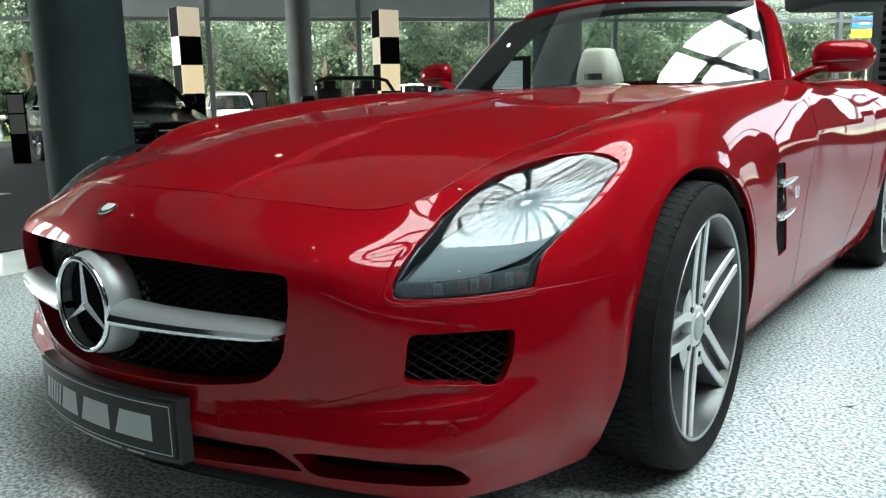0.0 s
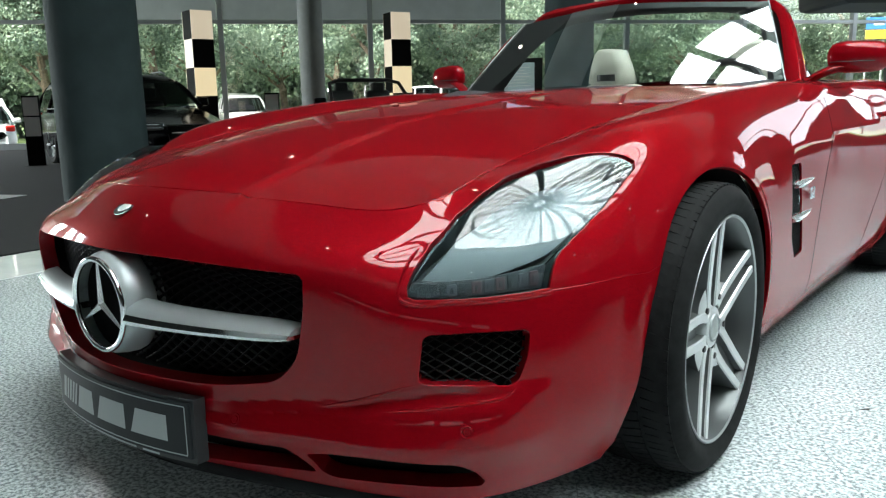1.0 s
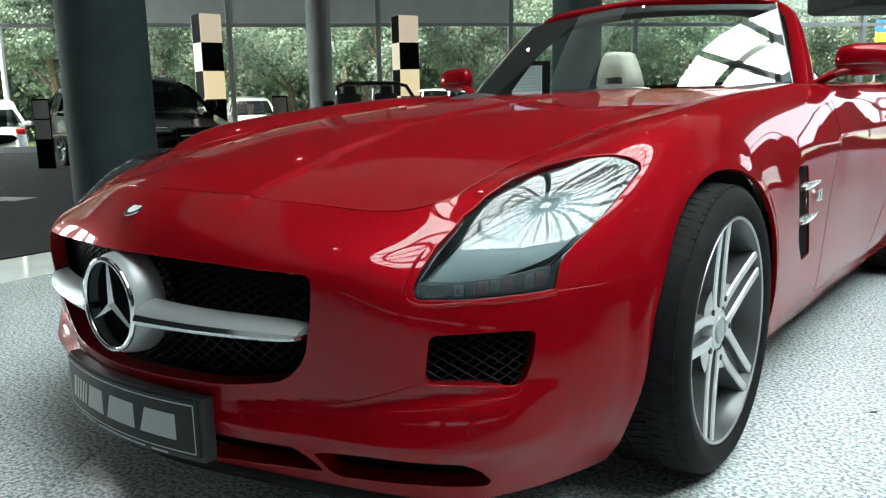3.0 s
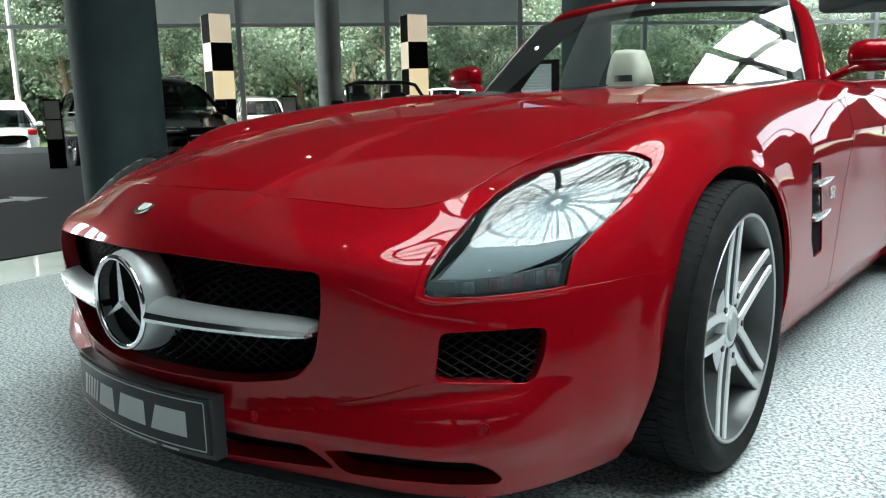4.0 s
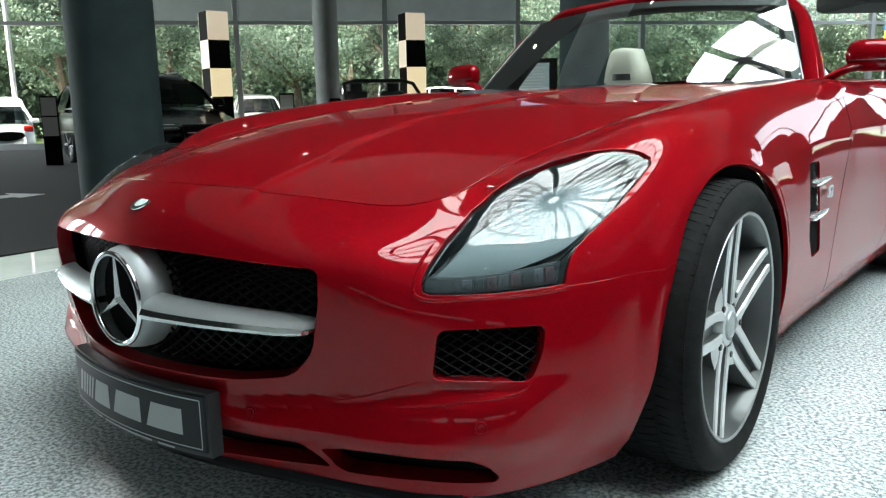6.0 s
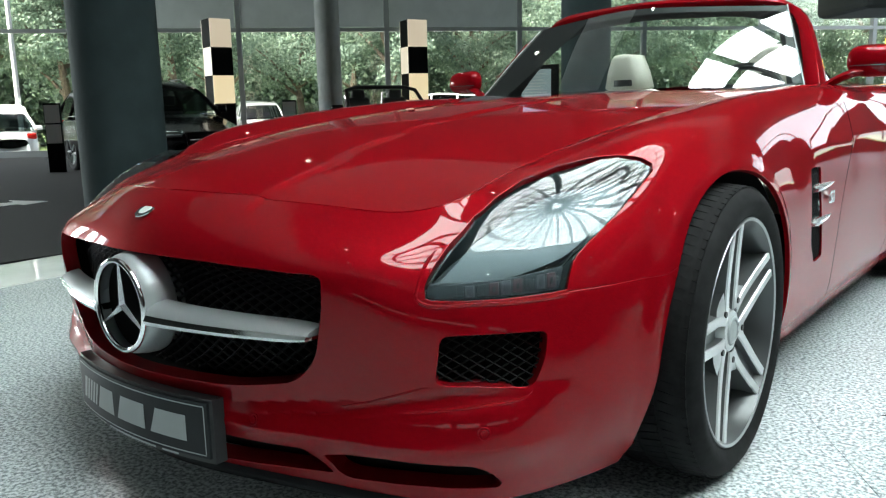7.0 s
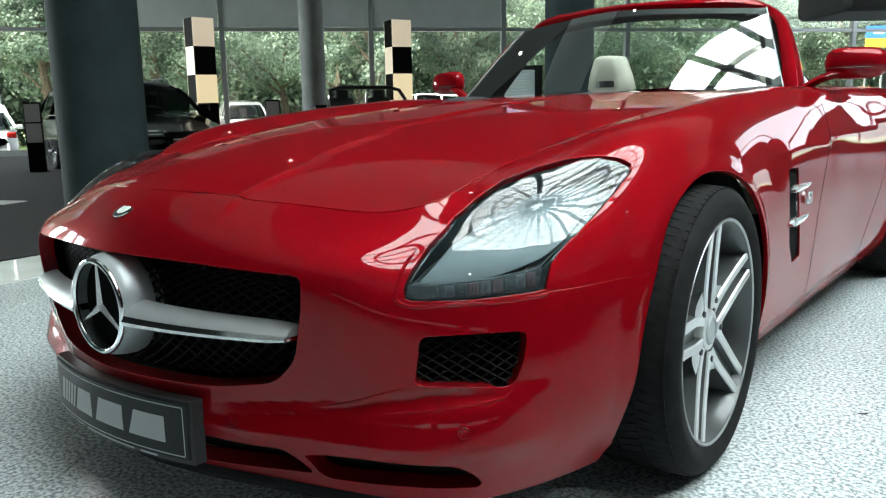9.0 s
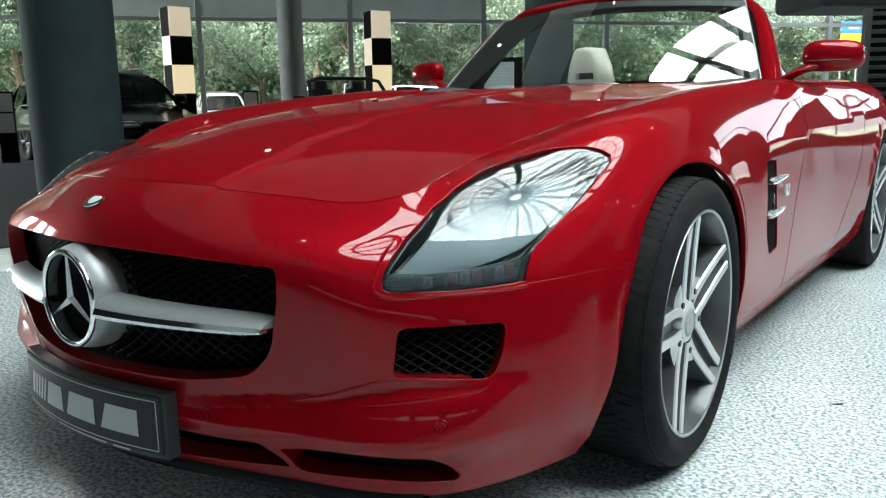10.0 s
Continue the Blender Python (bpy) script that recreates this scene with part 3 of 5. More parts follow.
lattice("grille_mesh", both, grown(GRILLE, .004), .036, .025, .060, .0033, MESHBLACK, car)
panel("grille_backing", both, grown(GRILLE, .05), [], VOID, car, .04, 0, offset=-.080)
# duct that closes the grille's opening off from the side intakes
rim_line = grown(GRILLE, .014)
a = both(rim_line)
nn = np.cross(both(rim_line + [1e-3, 0]) - a, both(rim_line + [0, 1e-3]) - a)
nn /= np.linalg.norm(nn, axis=1)[:, None]
n = len(a)
mesh_object("grille_duct", [tuple(p) for d in (.008, .084) for p in a - nn * d], [(k, (k + 1) % n, n + (k + 1) % n, n + k) for k in range(n)], VOID, car, True)


def duct(outline):
    """A larger outline that stays above the lip."""
    big = grown(outline, .035)
    return np.c_[big[:, 0], np.maximum(big[:, 1], .004)]


panel("intake_backing", both, duct(AIR_MID), [], VOID, car, .04, 0, offset=-.045)
for s in (1, -1):
    lattice("intake_mesh", skin, grown(FOG, .004), .030, .021, .024, .0022, INTAKEMESH, car, s)
    panel("intake_backing", skin, grown(FOG, .012), [], VOID, car, .04, 0, offset=-.055, side=s)
    panel("intake_backing", skin, duct(AIR_SIDE), [], VOID, car, .04, 0, offset=-.045, side=s)
    panel("vent_backing", skin, grown(VENT, .012), [], VOID, car, .02, 0, offset=-.014, side=s)
    lattice("vent_mesh", skin, grown(VENT, .003), .022, .016, .008, .0016, MESHBLACK, car, s)

# grille wing: a silver blade each way from the emblem, chrome along its lower edge
def blade(name, mat, rows, s):
    """Lofts rows of u, then a ring of (height, proud) round the blade."""
    rings = []
    for u, ring in rows:
        base = skin([(u, np.interp(.447, LEVELS[3:6, 0, 2], VS[3:6]))])[0]
        rings.append([(s * base[0], base[1] - out, .447 + h) for h, out in ring])
    bm = bmesh.new()
    vs = [[bm.verts.new(p) for p in r] for r in rings]
    n = len(vs[0])
    for a, b in zip(vs, vs[1:]):
        for k in range(n):
            bm.faces.new((a[k], a[(k + 1) % n], b[(k + 1) % n], b[k]))
    bm.faces.new(vs[0])
    bm.faces.new(vs[-1][::-1])
    return part(name, bm, mat, car, smooth=True)


for s in (1, -1):
    rows, low = [], []
    for u in np.linspace(.101, .492, 14):
        h = np.interp(u, [.07, .2, .45, .492], [.026, .0215, .0170, .0115])
        drop = np.interp(u, [.07, .49], [0, .006])
        rows.append((u, [(h - drop, -.03), (h * .8 - drop, -.008), (h * .4 - drop, .006), (-h * .10 - drop, .013), (-h * .35 - drop, .010), (-h * .35 - drop, -.03)]))
        low.append((u, [(-h * .09 - drop, .0135), (-h * .52 - drop, .0200), (-h * .90 - drop, .0160), (-h * .95 - drop, -.02), (-h * .4 - drop, -.02)]))
    blade("grille_blade", SILVER, rows, s)
    blade("blade_trim", TRIMCHROME, low, s)
# round emblem: satin barrel, dark disc, chrome ring with three plain spokes
EMB = (0, 0, .450)
barrel = [(-.80, .097), (-.858, .099), (-.866, .110), (-.875, .112), (-.895, .111), (-.915, .107), (-.928, .100), (-.931, .096)]
part("emblem_barrel", lathe(barrel, 64, "y", centre=EMB), SILVER, car, smooth=True)
part("emblem_disc", lathe([(-.905, .0001), (-.905, .098)], 48, "y", centre=EMB), VOID, car)
ring = [(-.933 - .006 * math.sin(a), .0955 + .006 * math.cos(a)) for a in np.linspace(0, 2 * math.pi, 13)[:-1]]
part("emblem_ring", lathe(ring, 64, "y", closed=True, centre=EMB), CHROME, car, smooth=True)
bm = bmesh.new()
for k in range(3):
    a = radians(90 + 120 * k)
    d, n2 = Vector((math.cos(a), 0, math.sin(a))), Vector((-math.sin(a), 0, math.cos(a)))
    c = Vector((0, -.930, .450))
    vs = [bm.verts.new(p) for p in (c - .002 * d + .0090 * n2 + Vector((0, .004, 0)), c + .094 * d + .0022 * n2 + Vector((0, .002, 0)), c + .094 * d - .0022 * n2 + Vector((0, .002, 0)),
                                    c - .002 * d - .0090 * n2 + Vector((0, .004, 0)), c + Vector((0, -.005, 0)), c + .094 * d + Vector((0, -.001, 0)))]
    bm.faces.new((vs[0], vs[1], vs[5], vs[4]))
    bm.faces.new((vs[4], vs[5], vs[2], vs[3]))
    bm.faces.new((vs[0], vs[3], vs[2], vs[1]))
part("emblem_star", bm, STARMETAL, car)
# small enamel badge on the nose
bp = np.array(both([(0, VS[6]), (.001, VS[6]), (0, VS[6] + .001)]))
bn = (Vector(np.cross(bp[1] - bp[0], bp[2] - bp[0])).normalized() + Vector((0, -.25, .97))).normalized()
bm = lathe([(.001, .0001), (.0012, .010), (.0018, .021), (.0012, .026), (-.001, .0265)], 32, "z")
bmesh.ops.transform(bm, matrix=Matrix.Translation(bp[0]) @ bn.to_track_quat("Z", "Y").to_matrix().to_4x4(), verts=bm.verts)
badge = part("nose_badge", bm, CHROME, car, "small round silver and blue badge", smooth=True)
bm = lathe([(.0022, .0001), (.0021, .016), (.0010, .017)], 24, "z")
bmesh.ops.transform(bm, matrix=Matrix.Translation(bp[0]) @ bn.to_track_quat("Z", "Y").to_matrix().to_4x4(), verts=bm.verts)
part("badge_enamel", bm, material("silver_enamel", (.60, .64, .63), .3, .2), badge, smooth=True)

# number-plate board with plain marks
def arc_y(x, proud=0.0):
    return -.936 + .034 * (x / .262) ** 2 - proud


def arc_slab(name, x0, x1, z0, z1, y_front, y_back, mat, parent, lean=0.0, n=24, label=""):
    bm = bmesh.new()
    rings = []
    for x in np.linspace(x0, x1, n):
        f, b = arc_y(x, y_front), arc_y(x, y_back)
        rings.append([bm.verts.new(p) for p in ((x, f + lean * (z0 - .17), z0), (x, f + lean * (z1 - .17), z1), (x, b, z1), (x, b, z0))])
    for a, b in zip(rings, rings[1:]):
        for k in range(4):
            bm.faces.new((a[k], a[(k + 1) % 4], b[(k + 1) % 4], b[k]))
    bm.faces.new(rings[0][::-1])
    bm.faces.new(rings[-1])
    return part(name, bm, mat, parent, label)


def arc_patch(name, outline, proud, mat, parent):
    """A flat printed mark of four corners, bent to the plate."""
    p = np.asarray(outline, float)
    cols = [((1 - t) * p[0] + t * p[1], (1 - t) * p[3] + t * p[2]) for t in np.linspace(0, 1, 13)]
    v = [(q[0], arc_y(q[0], proud), q[1]) for c in cols for q in c]
    return mesh_object(name, v, [(2 * k, 2 * k + 2, 2 * k + 3, 2 * k + 1) for k in range(12)], mat, parent)


holder = arc_slab("plate_holder", -.268, .268, .160, .292, .004, -.022, BLACK, car, label="black plastic plate holder")
plate = arc_slab("plate", -.260, .260, .171, .286, .010, -.002, PLATE, car, label="dark grey show plate with silver marks")
for x0, x1, z0, z1 in ((-.252, .252, .2775, .2800), (-.252, .252, .1765, .1790), (-.2535, -.2510, .179, .2775), (.2510, .2535, .179, .2775)):
    arc_patch("plate_border", [(x0, z0), (x1, z0), (x1, z1), (x0, z1)], .0108, PLATEGREY, plate)
for k, (x, wide) in enumerate(((-.228, .017), (-.203, .011), (-.185, .011), (-.167, .011), (-.149, .009))):
    arc_patch("slanted_bar", [(x, .200), (x + wide, .200), (x + wide + .020, .254), (x + .020, .254)], .0108, PLATEGREY, plate)
for x0, x1 in ((-.128, -.046), (-.030, .078), (.096, .204)):
    arc_patch("plain_mark", [(x0, .200), (x1, .200), (x1, .254), (x0 + .020, .254)], .0108, PLATEGREY, plate)
for x0, x1 in ((-.20, -.11), (-.09, .10), (.12, .17)):
    arc_patch("small_print", [(x0, .1625), (x1, .1625), (x1, .1665), (x0, .1665)], .0048, PLATEGREY, holder)


INNER = spline([(.711, .500), (.717, .528), (.747, .630), (.792, .701), (.859, .735), (.930, .750)], 160)   # the edge beside the bonnet


def headlamp(s):
    outline = np.concatenate([lamp_top, lamp_low[1:-1]])
    hl = new("headlamp")
    hl.parent = car
    def lens_skin(uv):
        """The lens is flatter than the wing and lies a little below it."""
        w = np.maximum(uv[:, 1] - .62, 0)
        near = np.min(np.linalg.norm(uv[:, None] - INNER[None], axis=2), axis=1)
        roll = .0085 * np.clip(1 - near / .065, 0, 1) ** 2
        return skin(uv) + np.array([-.40, .35, -.85]) * (.006 + roll - .85 * w * w)[:, None]
    rim_pts = resample(outline, .006)

    def lens_bulge(uv):
        """The lens stands proud between its edges."""
        near = np.min(np.linalg.norm(uv[:, None] - rim_pts[None], axis=2), axis=1)
        k = np.clip(near / .05, 0, 1)
        return lens_skin(uv) + np.array([.40, -.50, .62]) * (.034 * k * k * (3 - 2 * k))[:, None]
    panel("lens", lens_bulge, grown(outline, -.003), [], LENS, hl, .012, .006, side=s, offset=-.001, normal_of=lens_skin)
    panel("lamp_housing", skin, grown(outline, -.001), [], HOUSING, hl, .02, 0, side=s, offset=-.075)
    wall_v, wall_f = [], []
    ol = resample(outline, .01)
    for d in (.002, .076):
        a = skin(ol)
        nn = np.cross(skin(ol + [1e-3, 0]) - a, skin(ol + [0, 1e-3]) - a)
        nn /= np.linalg.norm(nn, axis=1)[:, None]
        wall_v += [(s * x, y, z) for x, y, z in a - nn * d]
    n = len(ol)
    wall_f = [(k, (k + 1) % n, n + (k + 1) % n, n + k) for k in range(n)]
    mesh_object("lamp_rim", wall_v, wall_f, HOUSING, hl, True)
    # grey cowl and the strip of diodes along the foot
    panel("reflector_cowl", skin, rounded([(.79, .66), (.90, .72), (1.05, .725), (1.20, .655), (1.10, .612), (.985, .562), (.86, .534), (.735, .534)], .02), [], BEZEL, hl, .02, .03, .04, offset=-.045, side=s)
    panel("strip_housing", skin, [(.722, .475), (.800, .477), (.960, .490), (.972, .540), (.86, .528), (.725, .528)], [], STRIP, hl, .02, .02, offset=-.022, side=s)
    panel("corner_lamp", skin, rounded([(.716, .475), (.772, .476), (.772, .520), (.720, .520)], .006, 3), [], STRIP, hl, .015, .02, offset=-.0165, side=s)
    for k in range(8):
        u, v = .784 + .0218 * k, .482 + .0018 * k
        tone = (DIODE, STRIP, REDCELL, DIODE, REDCELL, STRIP, DIODE, REDCELL)[k]
        cell = panel("diode", skin, rounded([(u, v), (u + .0185, v + .001), (u + .0195, v + .036), (u + .001, v + .035)], .003, 3), [], tone, hl, .01, .006, offset=-.0205, side=s)
        panel("diode_chip", skin, rounded([(u + .005, v + .008), (u + .013, v + .009), (u + .014, v + .026), (u + .006, v + .024)], .003, 3), [], STRIP, cell, .01, .004, offset=-.0175, side=s)
    return hl


HOUSING = material("headlamp_grey", (.055, .066, .068), .5)
BEZEL = material("headlamp_bezel", (.085, .100, .104), .4, .3)
STRIP = material("smoked_strip", (.034, .040, .043), .25)
DIODE = material("diode_chrome", (.085, .090, .098), .35, .6)
REDCELL = material("dim_red_reflector", (.070, .034, .040), .35, .3)
def sensor(su, sv, s):
    a, b, c = skin([(su, sv), (su + .001, sv), (su, sv + .001)])
    nn = Vector(np.cross(b - a, c - a)).normalized()
    bm = lathe([(.001, .0001), (.0015, .006), (-.001, .0075), (.0008, .009), (.0012, .011), (-.001, .0125)], 24, "z")
    bmesh.ops.transform(bm, matrix=Matrix.Translation(a) @ nn.to_track_quat("Z", "Y").to_matrix().to_4x4(), verts=bm.verts)
    if s < 0:
        bmesh.ops.transform(bm, matrix=Matrix.Diagonal((-1, 1, 1, 1)), verts=bm.verts)
    part("parking_sensor", bm, PAINT, car, smooth=True)


for s in (1, -1):
    headlamp(s)
    # painted ledge under the headlamp
    ledge = spline([(.735, .640), (.712, .570), (.700, .500), (.699, .462), (.712, .4545), (.771, .4565), (.848, .4585), (.920, .4645), (.968, .4715)], 40)
    a = skin(ledge)
    nn = np.cross(skin(ledge + [1e-3, 0]) - a, skin(ledge + [0, 1e-3]) - a)
    nn /= np.linalg.norm(nn, axis=1)[:, None]
    part("lamp_ledge", tube([(s * x, y, z) for x, y, z in a - nn * .0022], [.0042 * min(1, .2 + k / 6) for k in range(40)], 8), PAINT, car, smooth=True)
    # pressed edges of the shelf under the side intake
    for line in ([(.536, .2255), (.566, .2345), (.611, .250), (.665, .270), (.716, .285)], [(.650, .2255), (.690, .2285), (.736, .233), (.806, .239), (.856, .2435), (.886, .254), (.898, .272)]):
        q = spline(line, 36)
        a = skin(q)
        nn = np.cross(skin(q + [1e-3, 0]) - a, skin(q + [0, 1e-3]) - a)
        nn /= np.linalg.norm(nn, axis=1)[:, None]
        part("bumper_crease", tube([(s * x, y, z) for x, y, z in a - nn * .0020], [.0036 * min(1, .55 + k / 14, .55 + (35 - k) / 14) for k in range(36)], 10), PAINT, car, smooth=True)
    # parking sensors
    for su, sv in ((.810, .182), (.337, .165)):
        sensor(su, sv, s)
    # two bright fins over the side vent
    for v0, v1 in ((.424, .430), (.330, .340)):
        bm = bmesh.new()
        rings = []
        for t in np.linspace(0, 1, 14):
            u, v = 2.150 + .213 * t, v0 + (v1 - v0) * t
            a, b, c = skin([(u, v), (u + 1e-3, v), (u, v + 1e-3)])
            nn = np.cross(b - a, c - a)
            nn /= np.linalg.norm(nn)
            w = .0135 * (1 - t) ** .5 * min(1, .45 + t * 3.2) + .001
            lift = .013 * math.sin(math.pi * (.20 + .80 * t)) + .002
            rings.append([bm.verts.new((s * q[0], q[1], q[2])) for q in (a + [0, 0, w] - nn * .01, a + [0, 0, w * .5] + nn * lift * .7, a + nn * lift, a - [0, 0, w * .6] + nn * lift * .7, a - [0, 0, w] - nn * .01)])
        for a, b in zip(rings, rings[1:]):
            for k in range(4):
                bm.faces.new((a[k], a[k + 1], b[k + 1], b[k]))
        bm.faces.new(rings[0])
        part("vent_fin", bm, STARMETAL, car, smooth=True)

# dark splitter under the lip
edge = both([(u, .004) for u in np.linspace(-.80, .80, 61)])
back_in = edge * [.97, .955, 1]
strip("splitter", [edge + [0, 0, .004], edge + [0, -.006, -.010], edge + [0, -.004, -.022], back_in + [0, .02, -.022]], MESHBLACK, car)


# ---------- wheels ----------
GAP = np.array([.0270, .0290, .0300, .0285, .0265])      # half the gap between the arms of a pair, hub to rim


def wheel(name, rim_r, tyre_r, width, at, side, steer=0.0):
    """A wheel about the x axis, its outer face towards +x; built at its place."""
    w = new(name)
    w.parent = car
    h = width / 2
    face = h - .012
    tyre = [(-h + .02, rim_r), (-h, rim_r + .02), (-h - .004, (rim_r + tyre_r) / 2), (-h + .010, tyre_r - .012), (-h + .03, tyre_r - .002), (0, tyre_r), (h - .03, tyre_r - .002),
            (h - .010, tyre_r - .012), (h + .002, tyre_r - .030), (h + .004, (rim_r + tyre_r) / 2), (h - .002, rim_r + .016), (h - .010, rim_r + .004), (h - .03, rim_r - .004)]
    ty = part("tyre", lathe(tyre, 96, "x"), RUBBER, w, smooth=True)
    bm = bmesh.new()                                     # tread blocks between the cross grooves
    for k in range(88):
        a0, a1 = 2 * math.pi * (k + .06) / 88, 2 * math.pi * (k + .94) / 88
        for x0, x1 in ((-h + .020, -.056), (-.048, -.004), (.004, .048), (.056, h - .018)):
            skew = .06 if abs(x0) > .05 else -.05
            vs = []
            for r in (tyre_r - .003, tyre_r + .0022):
                for x, a in ((x0, a0), (x1, a0 + skew * .6), (x1, a1 + skew * .6), (x0, a1)):
                    rr = r - (.006 if abs(x) > h - .03 else 0)
                    vs.append(bm.verts.new((x, rr * math.cos(a), rr * math.sin(a))))
            for q in ((4, 5, 6, 7), (0, 1, 5, 4), (1, 2, 6, 5), (2, 3, 7, 6), (3, 0, 4, 7)):
                bm.faces.new([vs[i] for i in q])
    tagged(part("tread", bm, RUBBER, ty), kind="stuff")
    rim = [(-h + .01, rim_r + .004), (-h + .03, rim_r - .018), (face - .10, rim_r - .030), (face - .03, rim_r - .020), (face - .008, rim_r - .010), (face + .004, rim_r - .003), (face + .006, rim_r + .005), (face - .004, rim_r + .008)]
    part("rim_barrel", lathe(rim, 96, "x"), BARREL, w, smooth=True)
    part("rim_lip", lathe([(face + .003, rim_r - .0035), (face + .0062, rim_r - .001), (face + .0072, rim_r + .002), (face + .003, rim_r + .0045)], 96, "x"), LIPMETAL, w, smooth=True)
    hub_x = face - .020

    def station(t):
        """Radius, depth and half the gap between the two arms of a pair, from the hub (0) to the rim (1)."""
        r = .046 + (rim_r - .052) * t
        return r, hub_x + .020 * t ** 1.4, float(GAP @ basis([0, .14, .34, .62, 1], t)[0])

    def at_arm(mid, t, tang, drop=0.0):
        r, x, _ = station(t)
        return x - drop, r * math.cos(mid) - tang * math.sin(mid), r * math.sin(mid) + tang * math.cos(mid)

    for k in range(5):
        mid = 2 * math.pi * k / 5 + PHASE
        for d in (-1, 1):
            # one arm: flat turned face, small chamfers, sides that fall away to the back
            bm, face_bm = bmesh.new(), bmesh.new()
            rings, tops = [], []
            for t in np.linspace(0, 1, 19):
                gap = station(t)[2]
                hw = .0082 + .0035 * math.exp(-7 * t) + .0010 * t
                dp = .052 + .014 * (1 - t)
                rings.append([bm.verts.new(at_arm(mid, t, d * gap + o, q)) for o, q in ((-hw * 1.25, .003), (hw * 1.25, .003), (hw * 1.9, dp), (-hw * 1.9, dp))])
                tops.append([face_bm.verts.new(at_arm(mid, t, d * gap + o, q)) for o, q in ((-hw * 1.25, .003), (-hw, -.0008), (hw, -.0008), (hw * 1.25, .003))])
            for a, b in zip(rings, rings[1:]):
                for q in range(4):
                    bm.faces.new((a[q], a[(q + 1) % 4], b[(q + 1) % 4], b[q]))
            bm.faces.new(rings[0][::-1])
            bm.faces.new(rings[-1])
            for a, b in zip(tops, tops[1:]):
                for q in range(3):
                    face_bm.faces.new((a[q], a[q + 1], b[q + 1], b[q]))
            sp = part("spoke", bm, ALLOY, w, smooth=True)
            part("machined_face", face_bm, MACHINED, sp, smooth=True)
        # turned web that joins this pair with the next one in a fork
        nxt = mid + 2 * math.pi / 5
        bm, under = bmesh.new(), bmesh.new()
        rows, lows = [], []
        for t in np.linspace(0, .40, 9):
            gap = station(t)[2]
            a, b = Vector(at_arm(mid, t, gap)), Vector(at_arm(nxt, t, -gap))
            line = []
            for q in np.linspace(0, 1, 7):
                p = a.lerp(b, q)
                pull = 1 - .10 * t / .40 * math.sin(math.pi * q)
                line.append((p.x - .0012 - .012 * (t / .40) ** 3 * math.sin(math.pi * q), p.y * pull, p.z * pull))
            rows.append([bm.verts.new(p) for p in line])
            lows.append(line)
        for a, b in zip(rows, rows[1:]):
            for q in range(6):
                bm.faces.new((a[q], a[q + 1], b[q + 1], b[q]))
        web = part("spoke_web", bm, MACHINED, w, smooth=True)
        edge_a = [under.verts.new(p) for p in lows[-1]]
        edge_b = [under.verts.new((p[0] - .045, p[1] * .93, p[2] * .93)) for p in lows[-1]]
        for q in range(6):
            under.faces.new((edge_a[q], edge_a[q + 1], edge_b[q + 1], edge_b[q]))
        part("fork_wall", under, ALLOY, web, smooth=True)
        # recessed channel between the two arms of a pair, in the shade-darkened alloy
        bm = bmesh.new()
        rows = []
        for t in np.linspace(.10, 1, 9):
            gap = station(t)[2]
            rows.append([bm.verts.new(at_arm(mid, t, o, .017)) for o in (-gap, gap)])
        for a, b in zip(rows, rows[1:]):
            bm.faces.new((a[0], a[1], b[1], b[0]))
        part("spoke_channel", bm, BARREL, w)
    part("hub", lathe([(hub_x - .05, .058), (hub_x - .012, .054), (hub_x - .0005, .046), (hub_x + .001, .032)], 40, "x"), MACHINED, w, smooth=True)
    part("hub_cap", lathe([(hub_x + .001, .034), (hub_x + .005, .031), (hub_x + .006, .026), (hub_x + .004, .024), (hub_x + .005, .0001)], 32, "x"), SILVER, w, smooth=True)
    for k in range(5):
        a = 2 * math.pi * (k + .5) / 5 + PHASE
        part("wheel_bolt", lathe([(hub_x + .004, .0001), (hub_x + .004, .007), (hub_x - .008, .009)], 10, "x", centre=(0, .072 * math.cos(a), .072 * math.sin(a))), BLACK, w, smooth=True)
    part("brake_disc", lathe([(-.02, .06), (-.02, rim_r - .055), (.012, rim_r - .055), (.012, .06)], 48, "x"), DISC, w, smooth=True)
    cal = bmesh.new()
    rings = []
    for a in np.linspace(radians(150), radians(215), 8):
        rings.append([cal.verts.new((x, r * math.cos(a), r * math.sin(a))) for x, r in ((-.04, rim_r - .04), (.045, rim_r - .045), (.055, rim_r - .075), (.045, rim_r - .115), (-.04, rim_r - .115))])
    for a, b in zip(rings, rings[1:]):
        for q in range(5):
            cal.faces.new((a[q], a[(q + 1) % 5], b[(q + 1) % 5], b[q]))
    cal.faces.new(rings[0][::-1])
    cal.faces.new(rings[-1])
    part("brake_caliper", cal, BLACK, w, smooth=True)
    w.matrix_world = Matrix.Translation(at) @ pose(0, 0, 0, 0, 0, steer) @ (pose(0, 0, 0) if side > 0 else pose(0, 0, 0, 0, 0, 180))
    return w


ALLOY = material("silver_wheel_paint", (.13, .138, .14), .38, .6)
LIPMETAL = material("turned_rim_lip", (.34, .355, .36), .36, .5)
# wheel alloy with the shade of the recesses put into its colour
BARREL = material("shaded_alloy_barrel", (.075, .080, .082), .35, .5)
DISC = material("brake_steel", (.20, .20, .20), .4, .8)
PHASE = radians(29)
wheel("wheel", .254, .331, .258, (.853, 0, .332), 1, 2)
wheel("wheel", .254, .331, .258, (-.853, 0, .332), -1, 2)
wheel("wheel", .268, .339, .295, (.822, 2.68, .342), 1)
wheel("wheel", .268, .339, .295, (-.822, 2.68, .342), -1)

